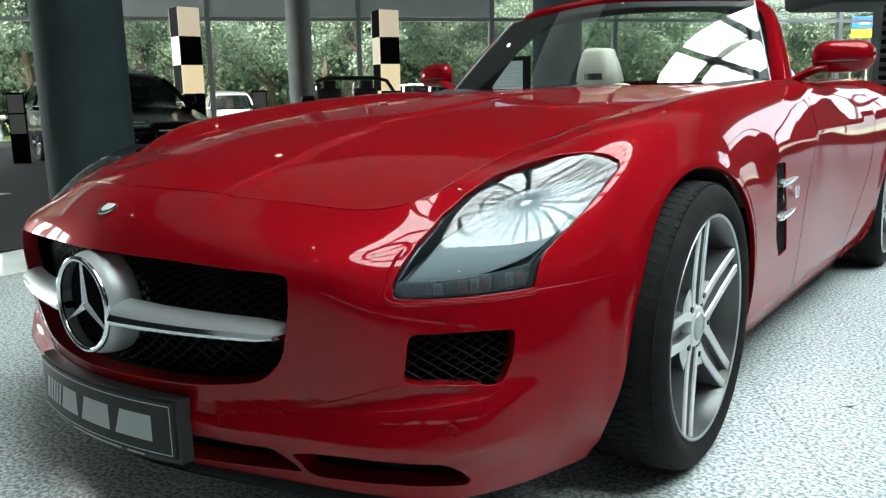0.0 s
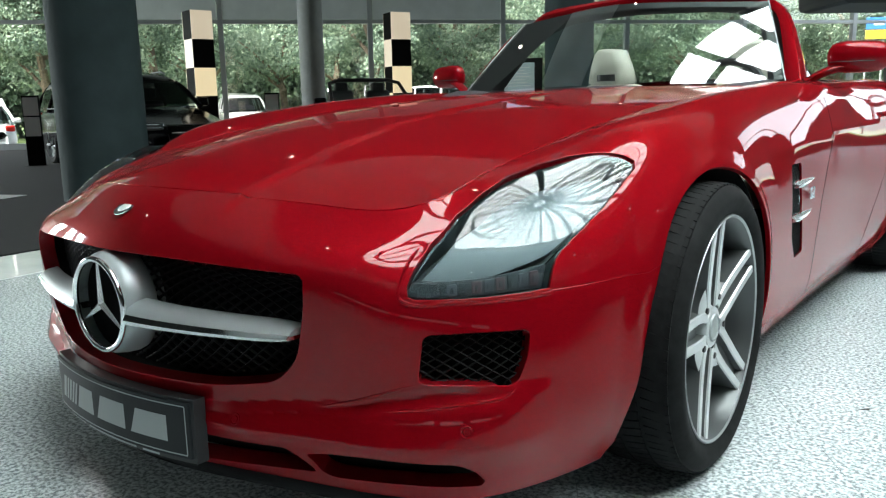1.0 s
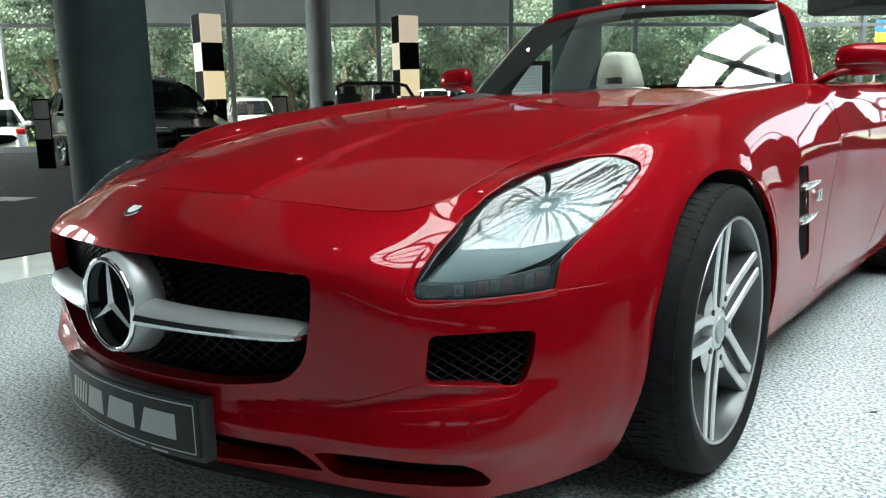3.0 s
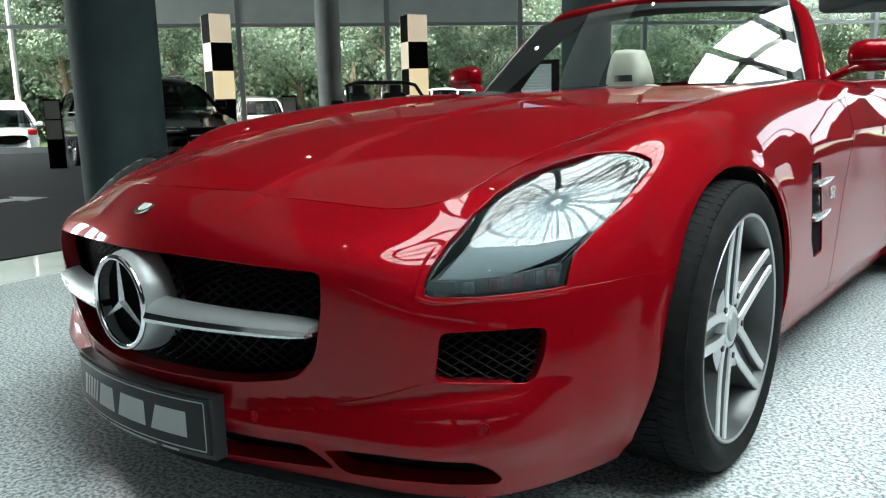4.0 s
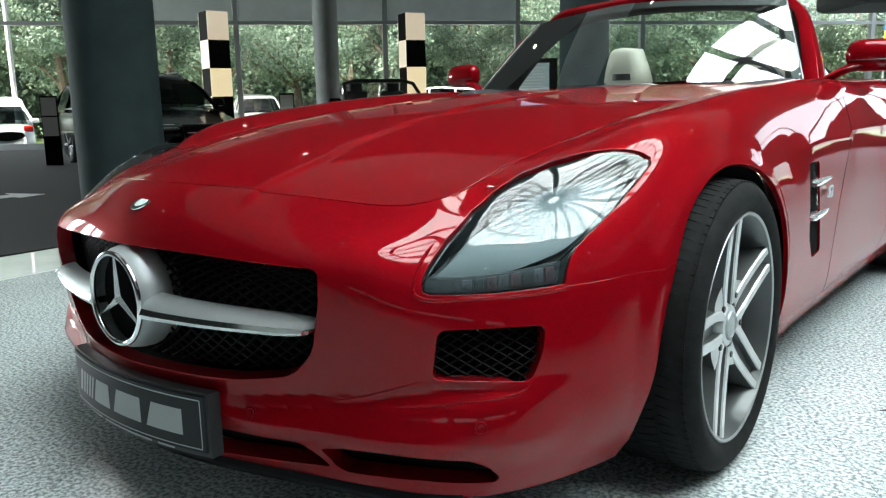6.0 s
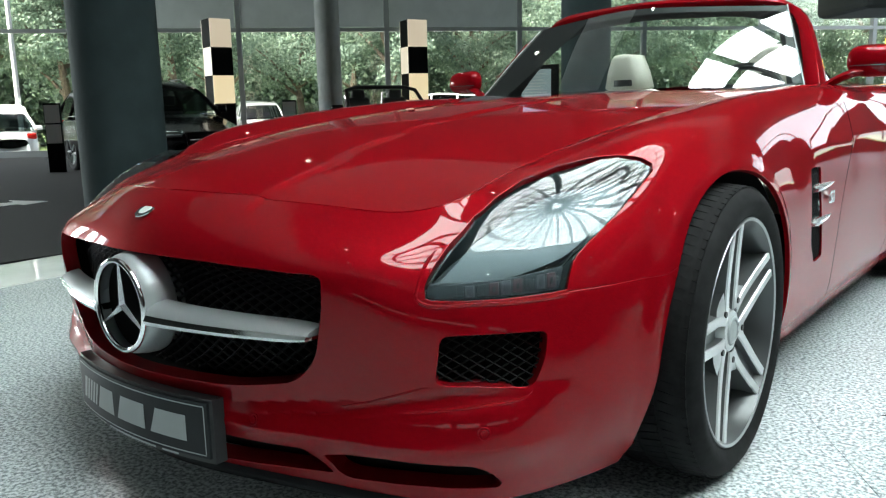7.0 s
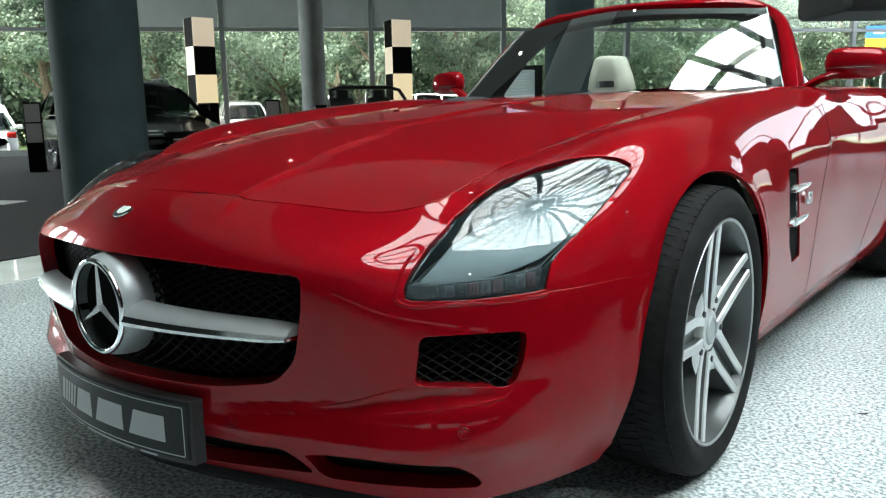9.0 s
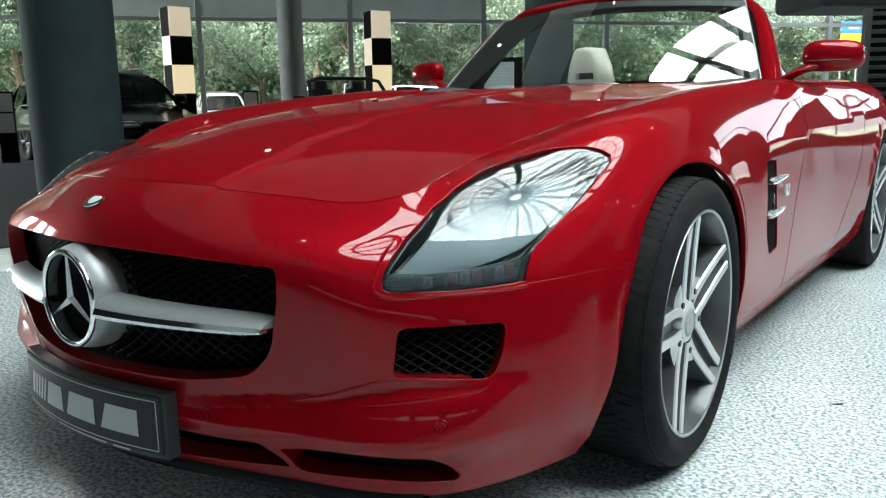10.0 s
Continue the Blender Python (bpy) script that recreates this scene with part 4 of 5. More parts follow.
# ---------- windscreen, frame, cabin ----------
def screen_line(x1, y0, y1, z0, z1):
    """A bow across the car, from the far corner to the near one."""
    k = np.linspace(1, -1, 41)
    bow = (np.sqrt(k ** 2 + .07) - math.sqrt(.07)) / (math.sqrt(1.07) - math.sqrt(.07))
    return np.stack([x1 * k, y0 + (y1 - y0) * bow, z0 + (z1 - z0) * bow], 1)


base = screen_line(.725, 1.110, 1.330, .910, .900)
head = screen_line(.568, 1.462, 1.612, 1.254, 1.226)


def full(line):
    return np.array(list(line) + [(-x, y, z) for x, y, z in line[::-1][1:]])


gv, gf = [], []
for t in np.linspace(0, 1, 15):
    row = base * (1 - t) + head * t
    row = row + np.array([0, -.003, .004]) * (4 * t * (1 - t))
    gv += [tuple(p) for p in row]
for j in range(14):
    for i in range(40):
        a = j * 41 + i
        gf.append((a, a + 41, a + 42, a + 1))
mesh_object("windscreen", gv, gf, SCREEN, car, True, "clear raked windscreen").visible_shadow = False
GV = np.array(gv).reshape(15, 41, 3)


# frame: up one side, across the top and down the other
post = [(.742, 1.370, .897), (.711, 1.440, .985), (.666, 1.525, 1.092), (.620, 1.598, 1.176), (.566, 1.645, 1.220), (.49, 1.618, 1.243), (.29, 1.541, 1.258), (0, 1.490, 1.264)]
path = spline(full(post), 90) + [0, .020, -.002]
bm = bmesh.new()
rings = []
for i, p in enumerate(path):
    d = path[min(i + 1, 89)] - path[max(i - 1, 0)]
    d /= np.linalg.norm(d)
    inward = np.array([0, 1.56, 1.02]) - p
    inward -= d * (inward @ d)
    inward /= np.linalg.norm(inward)
    back = np.cross(d, inward)
    back *= np.sign(back[1] + 1e-9)
    k = abs(p[0]) / .722
    low = np.clip((1.21 - p[2]) / .3, 0, 1)
    wid, dep = .021 + .016 * low, .030 + .034 * low
    rings.append([bm.verts.new(p + inward * a * wid + back * b * dep) for a, b in ((.9, -.15), (.2, -.35), (-.6, -.25), (-1, .2), (-1, .8), (-.6, 1.1), (.5, 1.1), (.9, .6))])
for a, b in zip(rings, rings[1:]):
    for q in range(8):
        bm.faces.new((a[q], a[(q + 1) % 8], b[(q + 1) % 8], b[q]))
bm.faces.new(rings[0][::-1])
bm.faces.new(rings[-1])
part("windscreen_frame", bm, PAINT, car, "red windscreen frame", smooth=True)
inner = path + (np.array([0, 1.62, 1.0]) - path) * .075 + [0, .03, -.004]
strip("frame_trim", [path + [0, .05, -.01] + (np.array([0, 1.6, 1.0]) - path) * .03, inner + (np.array([0, 1.6, 1.0]) - inner) * .02, inner + (np.array([0, 1.6, 1.0]) - inner) * .10 + [0, .03, 0]], DASH, car)
ends = [np.concatenate([GV[:, c], GV[-1:, c]]) for c in (0, 40)]
for c, c2, c3 in ((0, 1, 1), (40, 35.2, 28.5)):
    cols = [(c2 + (c3 - c2) * j / 14) for j in range(15)]
    far_line = np.array([GV[j, int(k)] * (1 - k % 1) + GV[j, min(int(k) + 1, 40)] * (k % 1) for j, k in enumerate(cols)])
    strip("windscreen_band", [GV[:, c] + [0, .003, -.002], (GV[:, c] + far_line) / 2 + [0, .002, -.001], far_line + [0, .003, -.002]], BLACK, car)
strip("windscreen_band", [GV[-1] + [0, .003, -.002], GV[-2] + [0, .003, -.002]], BLACK, car)

# black rubber edge that carries the glass over the pillars
for c, sx in ((40, -1),):
    strip("screen_edge", [GV[:, c] + [-sx * .004, .001, 0], GV[:, c] + [sx * .016, .006, .002], GV[:, c] + [sx * .022, .016, .002]], BLACK, car)
# scuttle, dashboard, cabin tub
cowl_front = np.array([(x, 1.225 if abs(x) > .69 else 1.235, bonnet([(x, 1.22)])[0, 2] - .012) for x in np.linspace(-.70, .70, 41)])
strip("scuttle", [cowl_front + [0, -.12, -.03], cowl_front, np.array(base[::-1]) + [0, .02, -.012]], BLACK, car)
dash = []
for y, z in ((1.10, .872), (1.25, .898), (1.42, .902), (1.56, .880), (1.62, .82), (1.64, .60)):
    dash.append([(x, y + .05 * (1 - (x / .7) ** 2) * 0, z + .012 * math.cos(x * 9) * (1 if y < 1.6 else 0)) for x in np.linspace(-.72, .72, 25)])
strip("dashboard", dash, DASH, car)
strip("cabin_tub", [[(x, 1.64, .5), (x, 2.45, .45), (x, 2.46, .88), (x, 2.55, .905)] for x in np.linspace(-.74, .74, 5)], DASH, car)
for s in (-1, 1):
    strip("door_trim", [[(s * .80, y, .905), (s * .76, y, .895), (s * .72, y, .86), (s * .71, y, .45)] for y in (1.40, 1.7, 2.1, 2.45)], DASH, car)
    strip("door_top", [[(s * .70, 1.40, .892), (s * .745, 1.7, .908), (s * .74, 2.3, .92)], [(s * .745, 1.40, .900), (s * .80, 1.7, .908), (s * .79, 2.3, .922)]], BLACK, car)
ringp = [(.37 + .185 * math.cos(a), 1.70 + .05 * math.sin(a), .83 + .175 * math.sin(a)) for a in np.linspace(0, 2 * math.pi, 33)[:-1]]
part("steering_wheel", tube(ringp, .016, 8, closed=True), DASH, car, smooth=True)


def seat(s):
    st = new("seat")
    st.parent = car
    x = s * .365
    def cushion(name, rows, mat, label=""):
        rr = [[(x + sx * w, y + b, z) for sx, b in ((-1, .03), (-.85, -.02), (-.4, -.035), (.4, -.035), (.85, -.02), (1, .03), (.8, .11), (0, .13), (-.8, .11), (-1, .03))] for w, y, z in rows]
        ob = strip(name, rr, mat, st, True, label)
        return ob
    cushion("backrest", [(.05, 2.02, .46), (.25, 2.02, .47), (.26, 2.06, .70), (.23, 2.10, .86), (.17, 2.12, .925), (.13, 2.12, .935)], CREAM, "cream leather backrest")
    cushion("headrest", [(.10, 2.11, .930), (.132, 2.11, .945), (.112, 2.10, 1.02), (.080, 2.09, 1.092), (.062, 2.10, 1.112), (.02, 2.11, 1.116)], CREAM, "cream leather headrest")
    cushion("headrest_gap", [(.055, 2.078, .952), (.055, 2.078, .985)], BLACK)
    part("seat_base", box_bm((x - .25, 1.66, .38), (x + .25, 2.12, .52), .05, 3), CREAM, st, smooth=True)


for s in (-1, 1):
    seat(s)
    # door mirror on its stalk
    mir = new("door_mirror")
    mir.parent = car
    bm = bmesh.new()
    rings = []
    for t in (0, .008, .03, .07, .13, .2, .3, .42, .55, .68, .8, .88, .94, .98, .995, 1):
        x = .832 + .205 * t
        hgt = .057 * max(1 - abs(2 * t - 1) ** 4, .03) ** .42 * (1.04 - .10 * t)
        dep = .055 * max(1 - abs(2 * t - 1) ** 4, .03) ** .42
        zc, yc = .987 - .004 * t, 1.455 + .03 * t
        ring = []
        for k in range(16):
            a = 2 * math.pi * k / 16
            cy, cz = math.cos(a), math.sin(a)
            e = .76
            yy = yc + (math.copysign(abs(cy) ** e, cy) * (dep if cy < 0 else dep * .55))
            ring.append(bm.verts.new((s * x, yy, zc + math.copysign(abs(cz) ** e, cz) * hgt)))
        rings.append(ring)
    for a, b in zip(rings, rings[1:]):
        for k in range(16):
            bm.faces.new((a[k], a[(k + 1) % 16], b[(k + 1) % 16], b[k]))
    bm.faces.new(rings[0][::-1])
    bm.faces.new(rings[-1])
    edge_pts = [tuple(rings[-3][k].co) for k in range(4, 10)]
    part("mirror_shell", bm, PAINT, mir, smooth=True)
    part("mirror_trim", tube(edge_pts, [.002, .0045, .005, .005, .0045, .002], 6), CHROME, mir, smooth=True)
    part("mirror_seam", tube([(s * (.836 + .19 * q), 1.4555 + .03 * q - .0555 * max(1 - abs(2 * q - 1) ** 4, .03) ** .42, .968) for q in np.linspace(.06, .95, 14)], .0016, 4), BLACK, mir)
    bm = bmesh.new()
    rings = []
    for t in np.linspace(0, 1, 9):
        c = Vector((s * (.765 + .13 * t), 1.40 + .055 * t, .892 + .058 * math.sin(t * math.pi / 2)))
        rings.append([bm.verts.new(c + Vector((0, .040 * math.cos(a), .016 * math.sin(a)))) for a in np.linspace(0, 2 * math.pi, 11)[:-1]])
    for a, b in zip(rings, rings[1:]):
        for k in range(10):
            bm.faces.new((a[k], a[(k + 1) % 10], b[(k + 1) % 10], b[k]))
    part("mirror_stalk", bm, PAINT, mir, smooth=True)
    bm = lathe([(-.003, .0001), (-.003, .02), (0, .021), (.003, .018), (.012, .010), (.012, .0001)], 20, "x")
    bmesh.ops.transform(bm, matrix=pose(s * .912, 2.12, .78), verts=bm.verts)
    part("door_handle", bm, CHROME, car, smooth=True)

# chrome figures on the front wing
for s in (1, -1):
    txt = bpy.data.curves.new("figures", "FONT")
    txt.body, txt.size, txt.extrude, txt.align_x, txt.align_y = "63", .052, .003, "CENTER", "CENTER"
    tmp = new("figures", txt)
    me = bpy.data.meshes.new_from_object(tmp.evaluated_get(bpy.context.evaluated_depsgraph_get()))
    bpy.data.objects.remove(tmp)
    me.materials.clear()
    me.materials.append(STARMETAL)
    a, b, c = skin([(2.325, .390), (2.326, .390), (2.325, .391)])
    d = new("wing_figures", me)
    d.parent = car
    d["label"] = "chrome wing figures"
    along = b - a
    d.matrix_world = pose(s * (a[0] + .007), a[1], a[2], 90, 0, math.degrees(math.atan2(s * along[1], along[0])))

# silver strips standing in for the highlight on the black pillar seals; quarter lights
for c in (0, 40):
    part("seal_highlight", tube([tuple(p) for p in GV[:, c] + [0, -.004, .002]], .0022, 6), SILVER, car, smooth=True)
for s in (1, -1):
    tri = [(s * .740, 1.47, .915), (s * .745, 1.66, .915), (s * .715, 1.53, .985)]
    mesh_object("quarter_light", tri, [(0, 1, 2) if s > 0 else (2, 1, 0)], DARKGLASS, car)
    part("quarter_frame", tube(tri, .007, 6, closed=True), BLACK, car, smooth=True)

# ---------- the showroom ----------
EYE = Vector((1.53, -1.70, 0))
AHEAD, RIGHT = Vector((-.6, .8, 0)), Vector((.8, .6, 0))
TURN = math.degrees(math.atan2(.6, .8))


def spot(f, r, z=0.0):
    """A place f metres ahead of and r metres to the right of where the visitor stands."""
    p = EYE + AHEAD * f + RIGHT * r
    return (p.x, p.y, z)


def slab(name, corners, z0, z1, mat, label="", category="", kind="structure"):
    bm = bmesh.new()
    a = [bm.verts.new((x, y, z0)) for x, y, *_ in corners]
    b = [bm.verts.new((x, y, z1)) for x, y, *_ in corners]
    n = len(a)
    bm.faces.new(a[::-1])
    bm.faces.new(b)
    for i in range(n):
        bm.faces.new((a[i], a[(i + 1) % n], b[(i + 1) % n], b[i]))
    return tagged(part(name, bm, mat), label, category, "", kind)


def facade_f(r):
    return 21.45 + .22 * r


TRANSOM, CEILING = 3.06, 6.2
L, R, BACK = -19.0, 17.0, -18.0
hall_floor = slab("floor", [spot(BACK, L), spot(BACK, R), spot(facade_f(R), R), spot(facade_f(L), L)], -.2, -.0025, GROUT, "light grey speckled terrazzo tile floor", "floor")
slab("display_carpet", [(-3.42, .1), (-3.45, .6), (-4.2, 9.5), (-22, 14.5), (-22, -4), (-6.5, -4.2)], .001, .012, CARPET, "black carpet laid on the terrazzo", "carpet")
band = slab("floor_band", [(-2.70, -.19), (-2.74, .12), (-2.9, 1.2), (-3.5, 9.0), (-4.15, 9.2), (-3.55, 1.3), (-3.40, .10), (-3.38, -.35), (-4.6, -4.0), (-3.9, -4.2)], .0005, .004, POLISHED, "polished white stone band beside the carpet", "floor")
arrow_v = [(-7.25, 1.25), (-6.85, 1.25), (-6.95, 1.60), (-6.80, 1.62), (-6.95, 1.92), (-7.45, 1.72), (-7.20, 1.68)]
slab("floor_arrow", arrow_v, .012, .016, WHITE, "white arrow lying on the carpet", "arrow", "")
# glazed front: base, posts, transoms, blinds and panes
fac = thing("wall_north", "glazed showroom front with grey aluminium posts", "wall", kind="structure")


def front_box(name, r0, r1, z0, z1, d0, d1, mat, bevel=0.0, label=""):
    """A box along the glazed front between r0 and r1, from d0 before it to d1 behind."""
    slope = math.atan(.22)
    mid = (r0 + r1) / 2
    w = (r1 - r0) / math.cos(slope)
    bm = box_bm((-w / 2, -d0, z0), (w / 2, d1, z1), bevel)
    p = spot(facade_f(mid), mid)
    bmesh.ops.transform(bm, matrix=pose(p[0], p[1], 0, 0, 0, TURN + math.degrees(slope)), verts=bm.verts)
    return part(name, bm, mat, fac, label)


posts = [-19, -16.3, -13.0, -9.7, -6.12, -2.42, 1.10, 4.6, 8.1, 11.6, 15.1]
front_box("base", L, R, 0, .16, .12, .12, ALU)
front_box("transom", L, R, TRANSOM - .04, TRANSOM + .05, .05, .08, ALU)
front_box("top_beam", L, R, 5.6, CEILING, .1, .3, ALU)
for k, r in enumerate(posts):
    front_box("post", r - .06, r + .06, .16, 5.6, .06, .10, ALU)
for r0, r1 in zip(posts, posts[1:]):
    front_box("pane", r0 + .06, r1 - .06, .16, TRANSOM - .04, -.02, .03, GLASS).visible_shadow = False
    front_box("pane", r0 + .06, r1 - .06, TRANSOM + .05, 5.6, -.02, .03, GLASS).visible_shadow = False
    if -9.8 < r0 < 1.0:
        front_box("roller_blind", r0 + .07, r1 - .07, TRANSOM + .06, 5.6, .045, -.04, BLIND, label="grey roller blind drawn down to the transom")
# other walls, out of view; added dark solid parts keep side light off
slab("wall_east", [spot(BACK, R), spot(BACK, R + .3), spot(facade_f(R), R + .3), spot(facade_f(R), R)], 0, .4, DARKWALL, "low dark wall under a glazed side", "wall")
slab("wall_east_3", [spot(14.4, R), spot(14.4, R + .3), spot(facade_f(R), R + .3), spot(facade_f(R), R)], 1.55, 3.8, DARKWALL, "dark beam across the glazed side", "wall")
slab("wall_east_blocker", [spot(BACK, R - .02), spot(BACK, R - .3), spot(14.4, R - .3), spot(14.4, R - .02)], 0, CEILING, DARKWALL, "unseen dark side wall part, solid to keep light out", "wall")
slab("wall_west", [spot(BACK, L), spot(BACK, L - .3), spot(facade_f(L), L - .3), spot(facade_f(L), L)], 0, .5, FASCIA, "low grey wall under a glazed side", "wall")
slab("wall_west_blocker", [spot(BACK, L + .02), spot(BACK, L + .3), spot(9.0, L + .3), spot(9.0, L + .02)], 0, CEILING, DARKWALL, "unseen dark side wall part, solid to keep light out", "wall")
slab("wall_west_top_blocker", [spot(9.0, L), spot(9.0, L - .3), spot(facade_f(L), L - .3), spot(facade_f(L), L)], 4.0, CEILING, DARKWALL, "unseen dark wall blocking light above the glazed side", "wall")
slab("wall_south", [spot(BACK, L), spot(BACK, R), spot(BACK - .3, R), spot(BACK - .3, L)], 0, 1.35, DARKWALL, "plain dark grey wall under a row of windows", "wall")
slab("wall_south_2", [spot(BACK, L), spot(BACK, R), spot(BACK - .3, R), spot(BACK - .3, L)], 1.80, CEILING, DARKWALL, "plain dark grey wall over a row of windows", "wall")
for k, (r0, r1) in enumerate(((L, -9.0), (-6.0, -5.4), (-3.2, -2.4), (.6, 1.6), (4.6, 5.6), (7.6, R))):
    slab("wall_south_%d" % (k + 3), [spot(BACK, r0), spot(BACK, r1), spot(BACK - .3, r1), spot(BACK - .3, r0)], 1.35, 1.80, DARKWALL, "dark grey pier between the back windows", "wall")
for name, at_r in (("window_1", R + .1), ("window_2", L - .1)):
    ef = thing(name, "tall glazed side with aluminium posts", "window", kind="structure")
    for k in range(12):
        f = BACK + (facade_f(at_r) - BACK) * k / 11
        bm = box_bm((-.08, -.05, .5), (.08, .05, CEILING))
        bmesh.ops.transform(bm, matrix=pose(*spot(f, at_r), 0, 0, TURN), verts=bm.verts)
        part("post", bm, ALU, ef)
    for z in (2.6, 4.4):
        bm = box_bm((-.05, BACK, z), (.05, facade_f(at_r), z + .08))
        bmesh.ops.transform(bm, matrix=pose(*spot(0, at_r), 0, 0, TURN), verts=bm.verts)
        part("transom", bm, ALU, ef)

# ceiling with a round skylight
SKY_C, SKY_R = Vector((3.45, .85)), 3.3
outer = [spot(BACK, L), spot(BACK, R), spot(facade_f(R), R), spot(facade_f(L), L)]
bm = bmesh.new()
rim = [(SKY_C.x + SKY_R * math.cos(a), SKY_C.y + SKY_R * math.sin(a)) for a in np.linspace(0, 2 * math.pi, 73)[:-1]]
far = []
for x, y in rim:
    d = (Vector((x, y)) - SKY_C).normalized()
    reach = 99.0
    for (ax, ay, _), (bx, by, _) in zip(outer, outer[1:] + outer[:1]):
        e = Vector((bx - ax, by - ay))
        det = d.x * -e.y + d.y * e.x
        if abs(det) > 1e-6:
            w = Vector((ax, ay)) - SKY_C
            k = (w.x * -e.y + w.y * e.x) / det
            if k > 0:
                reach = min(reach, k)
    far.append(SKY_C + d * (reach + .3))
for z, order in ((CEILING, 1), (CEILING + .5, -1)):
    a = [bm.verts.new((x, y, z)) for x, y in rim]
    b = [bm.verts.new((p[0], p[1], z)) for p in far]
    if z == CEILING:
        low_ring = a
    for k in range(72):
        bm.faces.new((a[k], a[(k + 1) % 72], b[(k + 1) % 72], b[k]))
    if z > CEILING:
        for k in range(72):
            bm.faces.new((a[k], a[(k + 1) % 72], low_ring[(k + 1) % 72], low_ring[k]))
tagged(part("ceiling", bm, CEIL), "unseen ceiling coloured near black, with a round opening", "ceiling", kind="structure")
light_well = thing("skylight", "round glass roof light with dark radial ribs", "skylight", kind="structure")


def cone_z(r):
    return CEILING + .5 + (SKY_R - r) * .35


def annulus(name, r0, r1, z, mat, label):
    bm = lathe([(z, r0), (z, r1), (z + .12, r1), (z + .12, r0)], 96, "z", closed=True, centre=(SKY_C.x, SKY_C.y, 0))
    return tagged(part(name, bm, mat), label, "ceiling", kind="structure")


annulus("ceiling_ring", SKY_R - .02, 6.1, CEILING - .18, DARKRING, "dark ring round the skylight")
annulus("ceiling_board", 6.15, 9.3, CEILING - .14, CEILRING, "white boarded ring of ceiling")
GLOW = material("lamp_glow", (1, 1, 1), .5)
shader(GLOW).inputs["Emission Color"].default_value = (1, .93, .82, 1)
shader(GLOW).inputs["Emission Strength"].default_value = 16
spot_light = thing("downlight", "small round recessed ceiling lamp, lit", "ceiling lamp", "ceiling downlights")
part("bezel", lathe([(-.03, .052), (-.03, .075), (0, .075)], 20, "z"), SILVER, spot_light, smooth=True)
part("bulb", lathe([(-.012, .0001), (-.012, .052)], 16, "z"), GLOW, spot_light)
spot_light.matrix_world = pose(SKY_C.x + 5.0, SKY_C.y, CEILING - .18)
for k in range(1, 20):
    rr, a, zz = (5.0, 2 * math.pi * k / 11, CEILING - .18) if k < 11 else (10.9, 2 * math.pi * (k - 10) / 9, CEILING)
    copy_thing(spot_light, pose(SKY_C.x + rr * math.cos(a), SKY_C.y + rr * math.sin(a), zz))
RIBS = 24
for k in range(RIBS):
    a = 2 * math.pi * (k + .3) / RIBS
    pts = [(SKY_C.x + r * math.cos(a), SKY_C.y + r * math.sin(a), cone_z(r)) for r in (.30, SKY_R)]
    part("rib", tube(pts, .065, 4), BLACK, light_well)
for r in (.30, .80, 1.4, 2.05, 2.7, 3.28):
    pts = [(SKY_C.x + r * math.cos(a), SKY_C.y + r * math.sin(a), cone_z(r)) for a in np.linspace(0, 2 * math.pi, 41)[:-1]]
    part("ring_bar", tube(pts, .05 if r > .5 else .07, 4, closed=True), BLACK, light_well)
lamp = window_light((SKY_C.x, SKY_C.y, CEILING + 2.6), (SKY_C.x, SKY_C.y, 0), 9.0, 9.0, 930)
lamp.data.shape = "DISK"
lamp.data.size = 10.4

# Unseen cap, added to block sun and sky above the skylight lamp
roof = lathe([(CEILING + 2.75, .0001), (CEILING + 2.75, 5.6), (CEILING + .45, 5.9), (CEILING + .45, 6.0), (CEILING + 2.85, 5.7), (CEILING + 2.85, .0001)], 64, "z", centre=(SKY_C.x, SKY_C.y, 0))
tagged(part("skylight_blocker", roof, WHITE), "unseen opaque white cap that blocks sun and sky over the skylight", "roof", kind="structure")

# lamps added outside the glazed sides for daylight; three narrow ones break up reflections
window_light(spot(19.6, R + .45, 5.0), spot(19.6, 0, 5.0), 10.4, 2.4, 62)
window_light(spot(19.6, R + .45, 1.0), spot(19.6, 0, 1.0), 10.4, 1.1, 16)
for f in (10.6, 12.9, 15.6):
    window_light(spot(f, L - .45, 2.3), spot(f, 0, -7.0), 1.5, 3.2, 130)

# columns
for name, f, r, d, mat, label in (("column", 7.6, -3.555, .82, COLUMN, "thick round slate-grey painted column"), ("column", 17.2, -3.28, .53, GREYCOLUMN, "round light grey column"),
                                  ("column", 10.2, 1.36, .62, COLUMN, "round slate-grey painted column")):
    bm = lathe([(0, d / 2), (CEILING, d / 2)], 64, "z", centre=spot(f, r))
    tagged(part(name, bm, mat, smooth=True), label, "column", "round columns", "structure")

# ---------- things in the hall ----------
def checker_tower(f, r, twist, label_group="checkered light towers"):
    tw = thing("light_tower", "square display tower checkered in black and warm white", "display tower", label_group, at=spot(f, r), turn=TURN + twist)
    w, h = .215, .542
    part("plinth", box_bm((-w, -w, 0), (w, w, .06), .005), CHECKB, tw)
    for k in range(5):
        z0 = .06 + h * k
        for i, (lo, hi) in enumerate((((-w, -w), (w, -w + .012)), ((-w, -w + .012), (-w + .012, w - .012)), ((-w, w - .012), (w, w)), ((w - .012, -w + .012), (w, w - .012)))):
            # the lower three rows take the stronger glowing white
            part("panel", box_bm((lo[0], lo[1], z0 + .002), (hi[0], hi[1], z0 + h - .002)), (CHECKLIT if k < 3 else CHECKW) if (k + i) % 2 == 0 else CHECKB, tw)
    return tw


checker_tower(15.5, -5.17, 41)
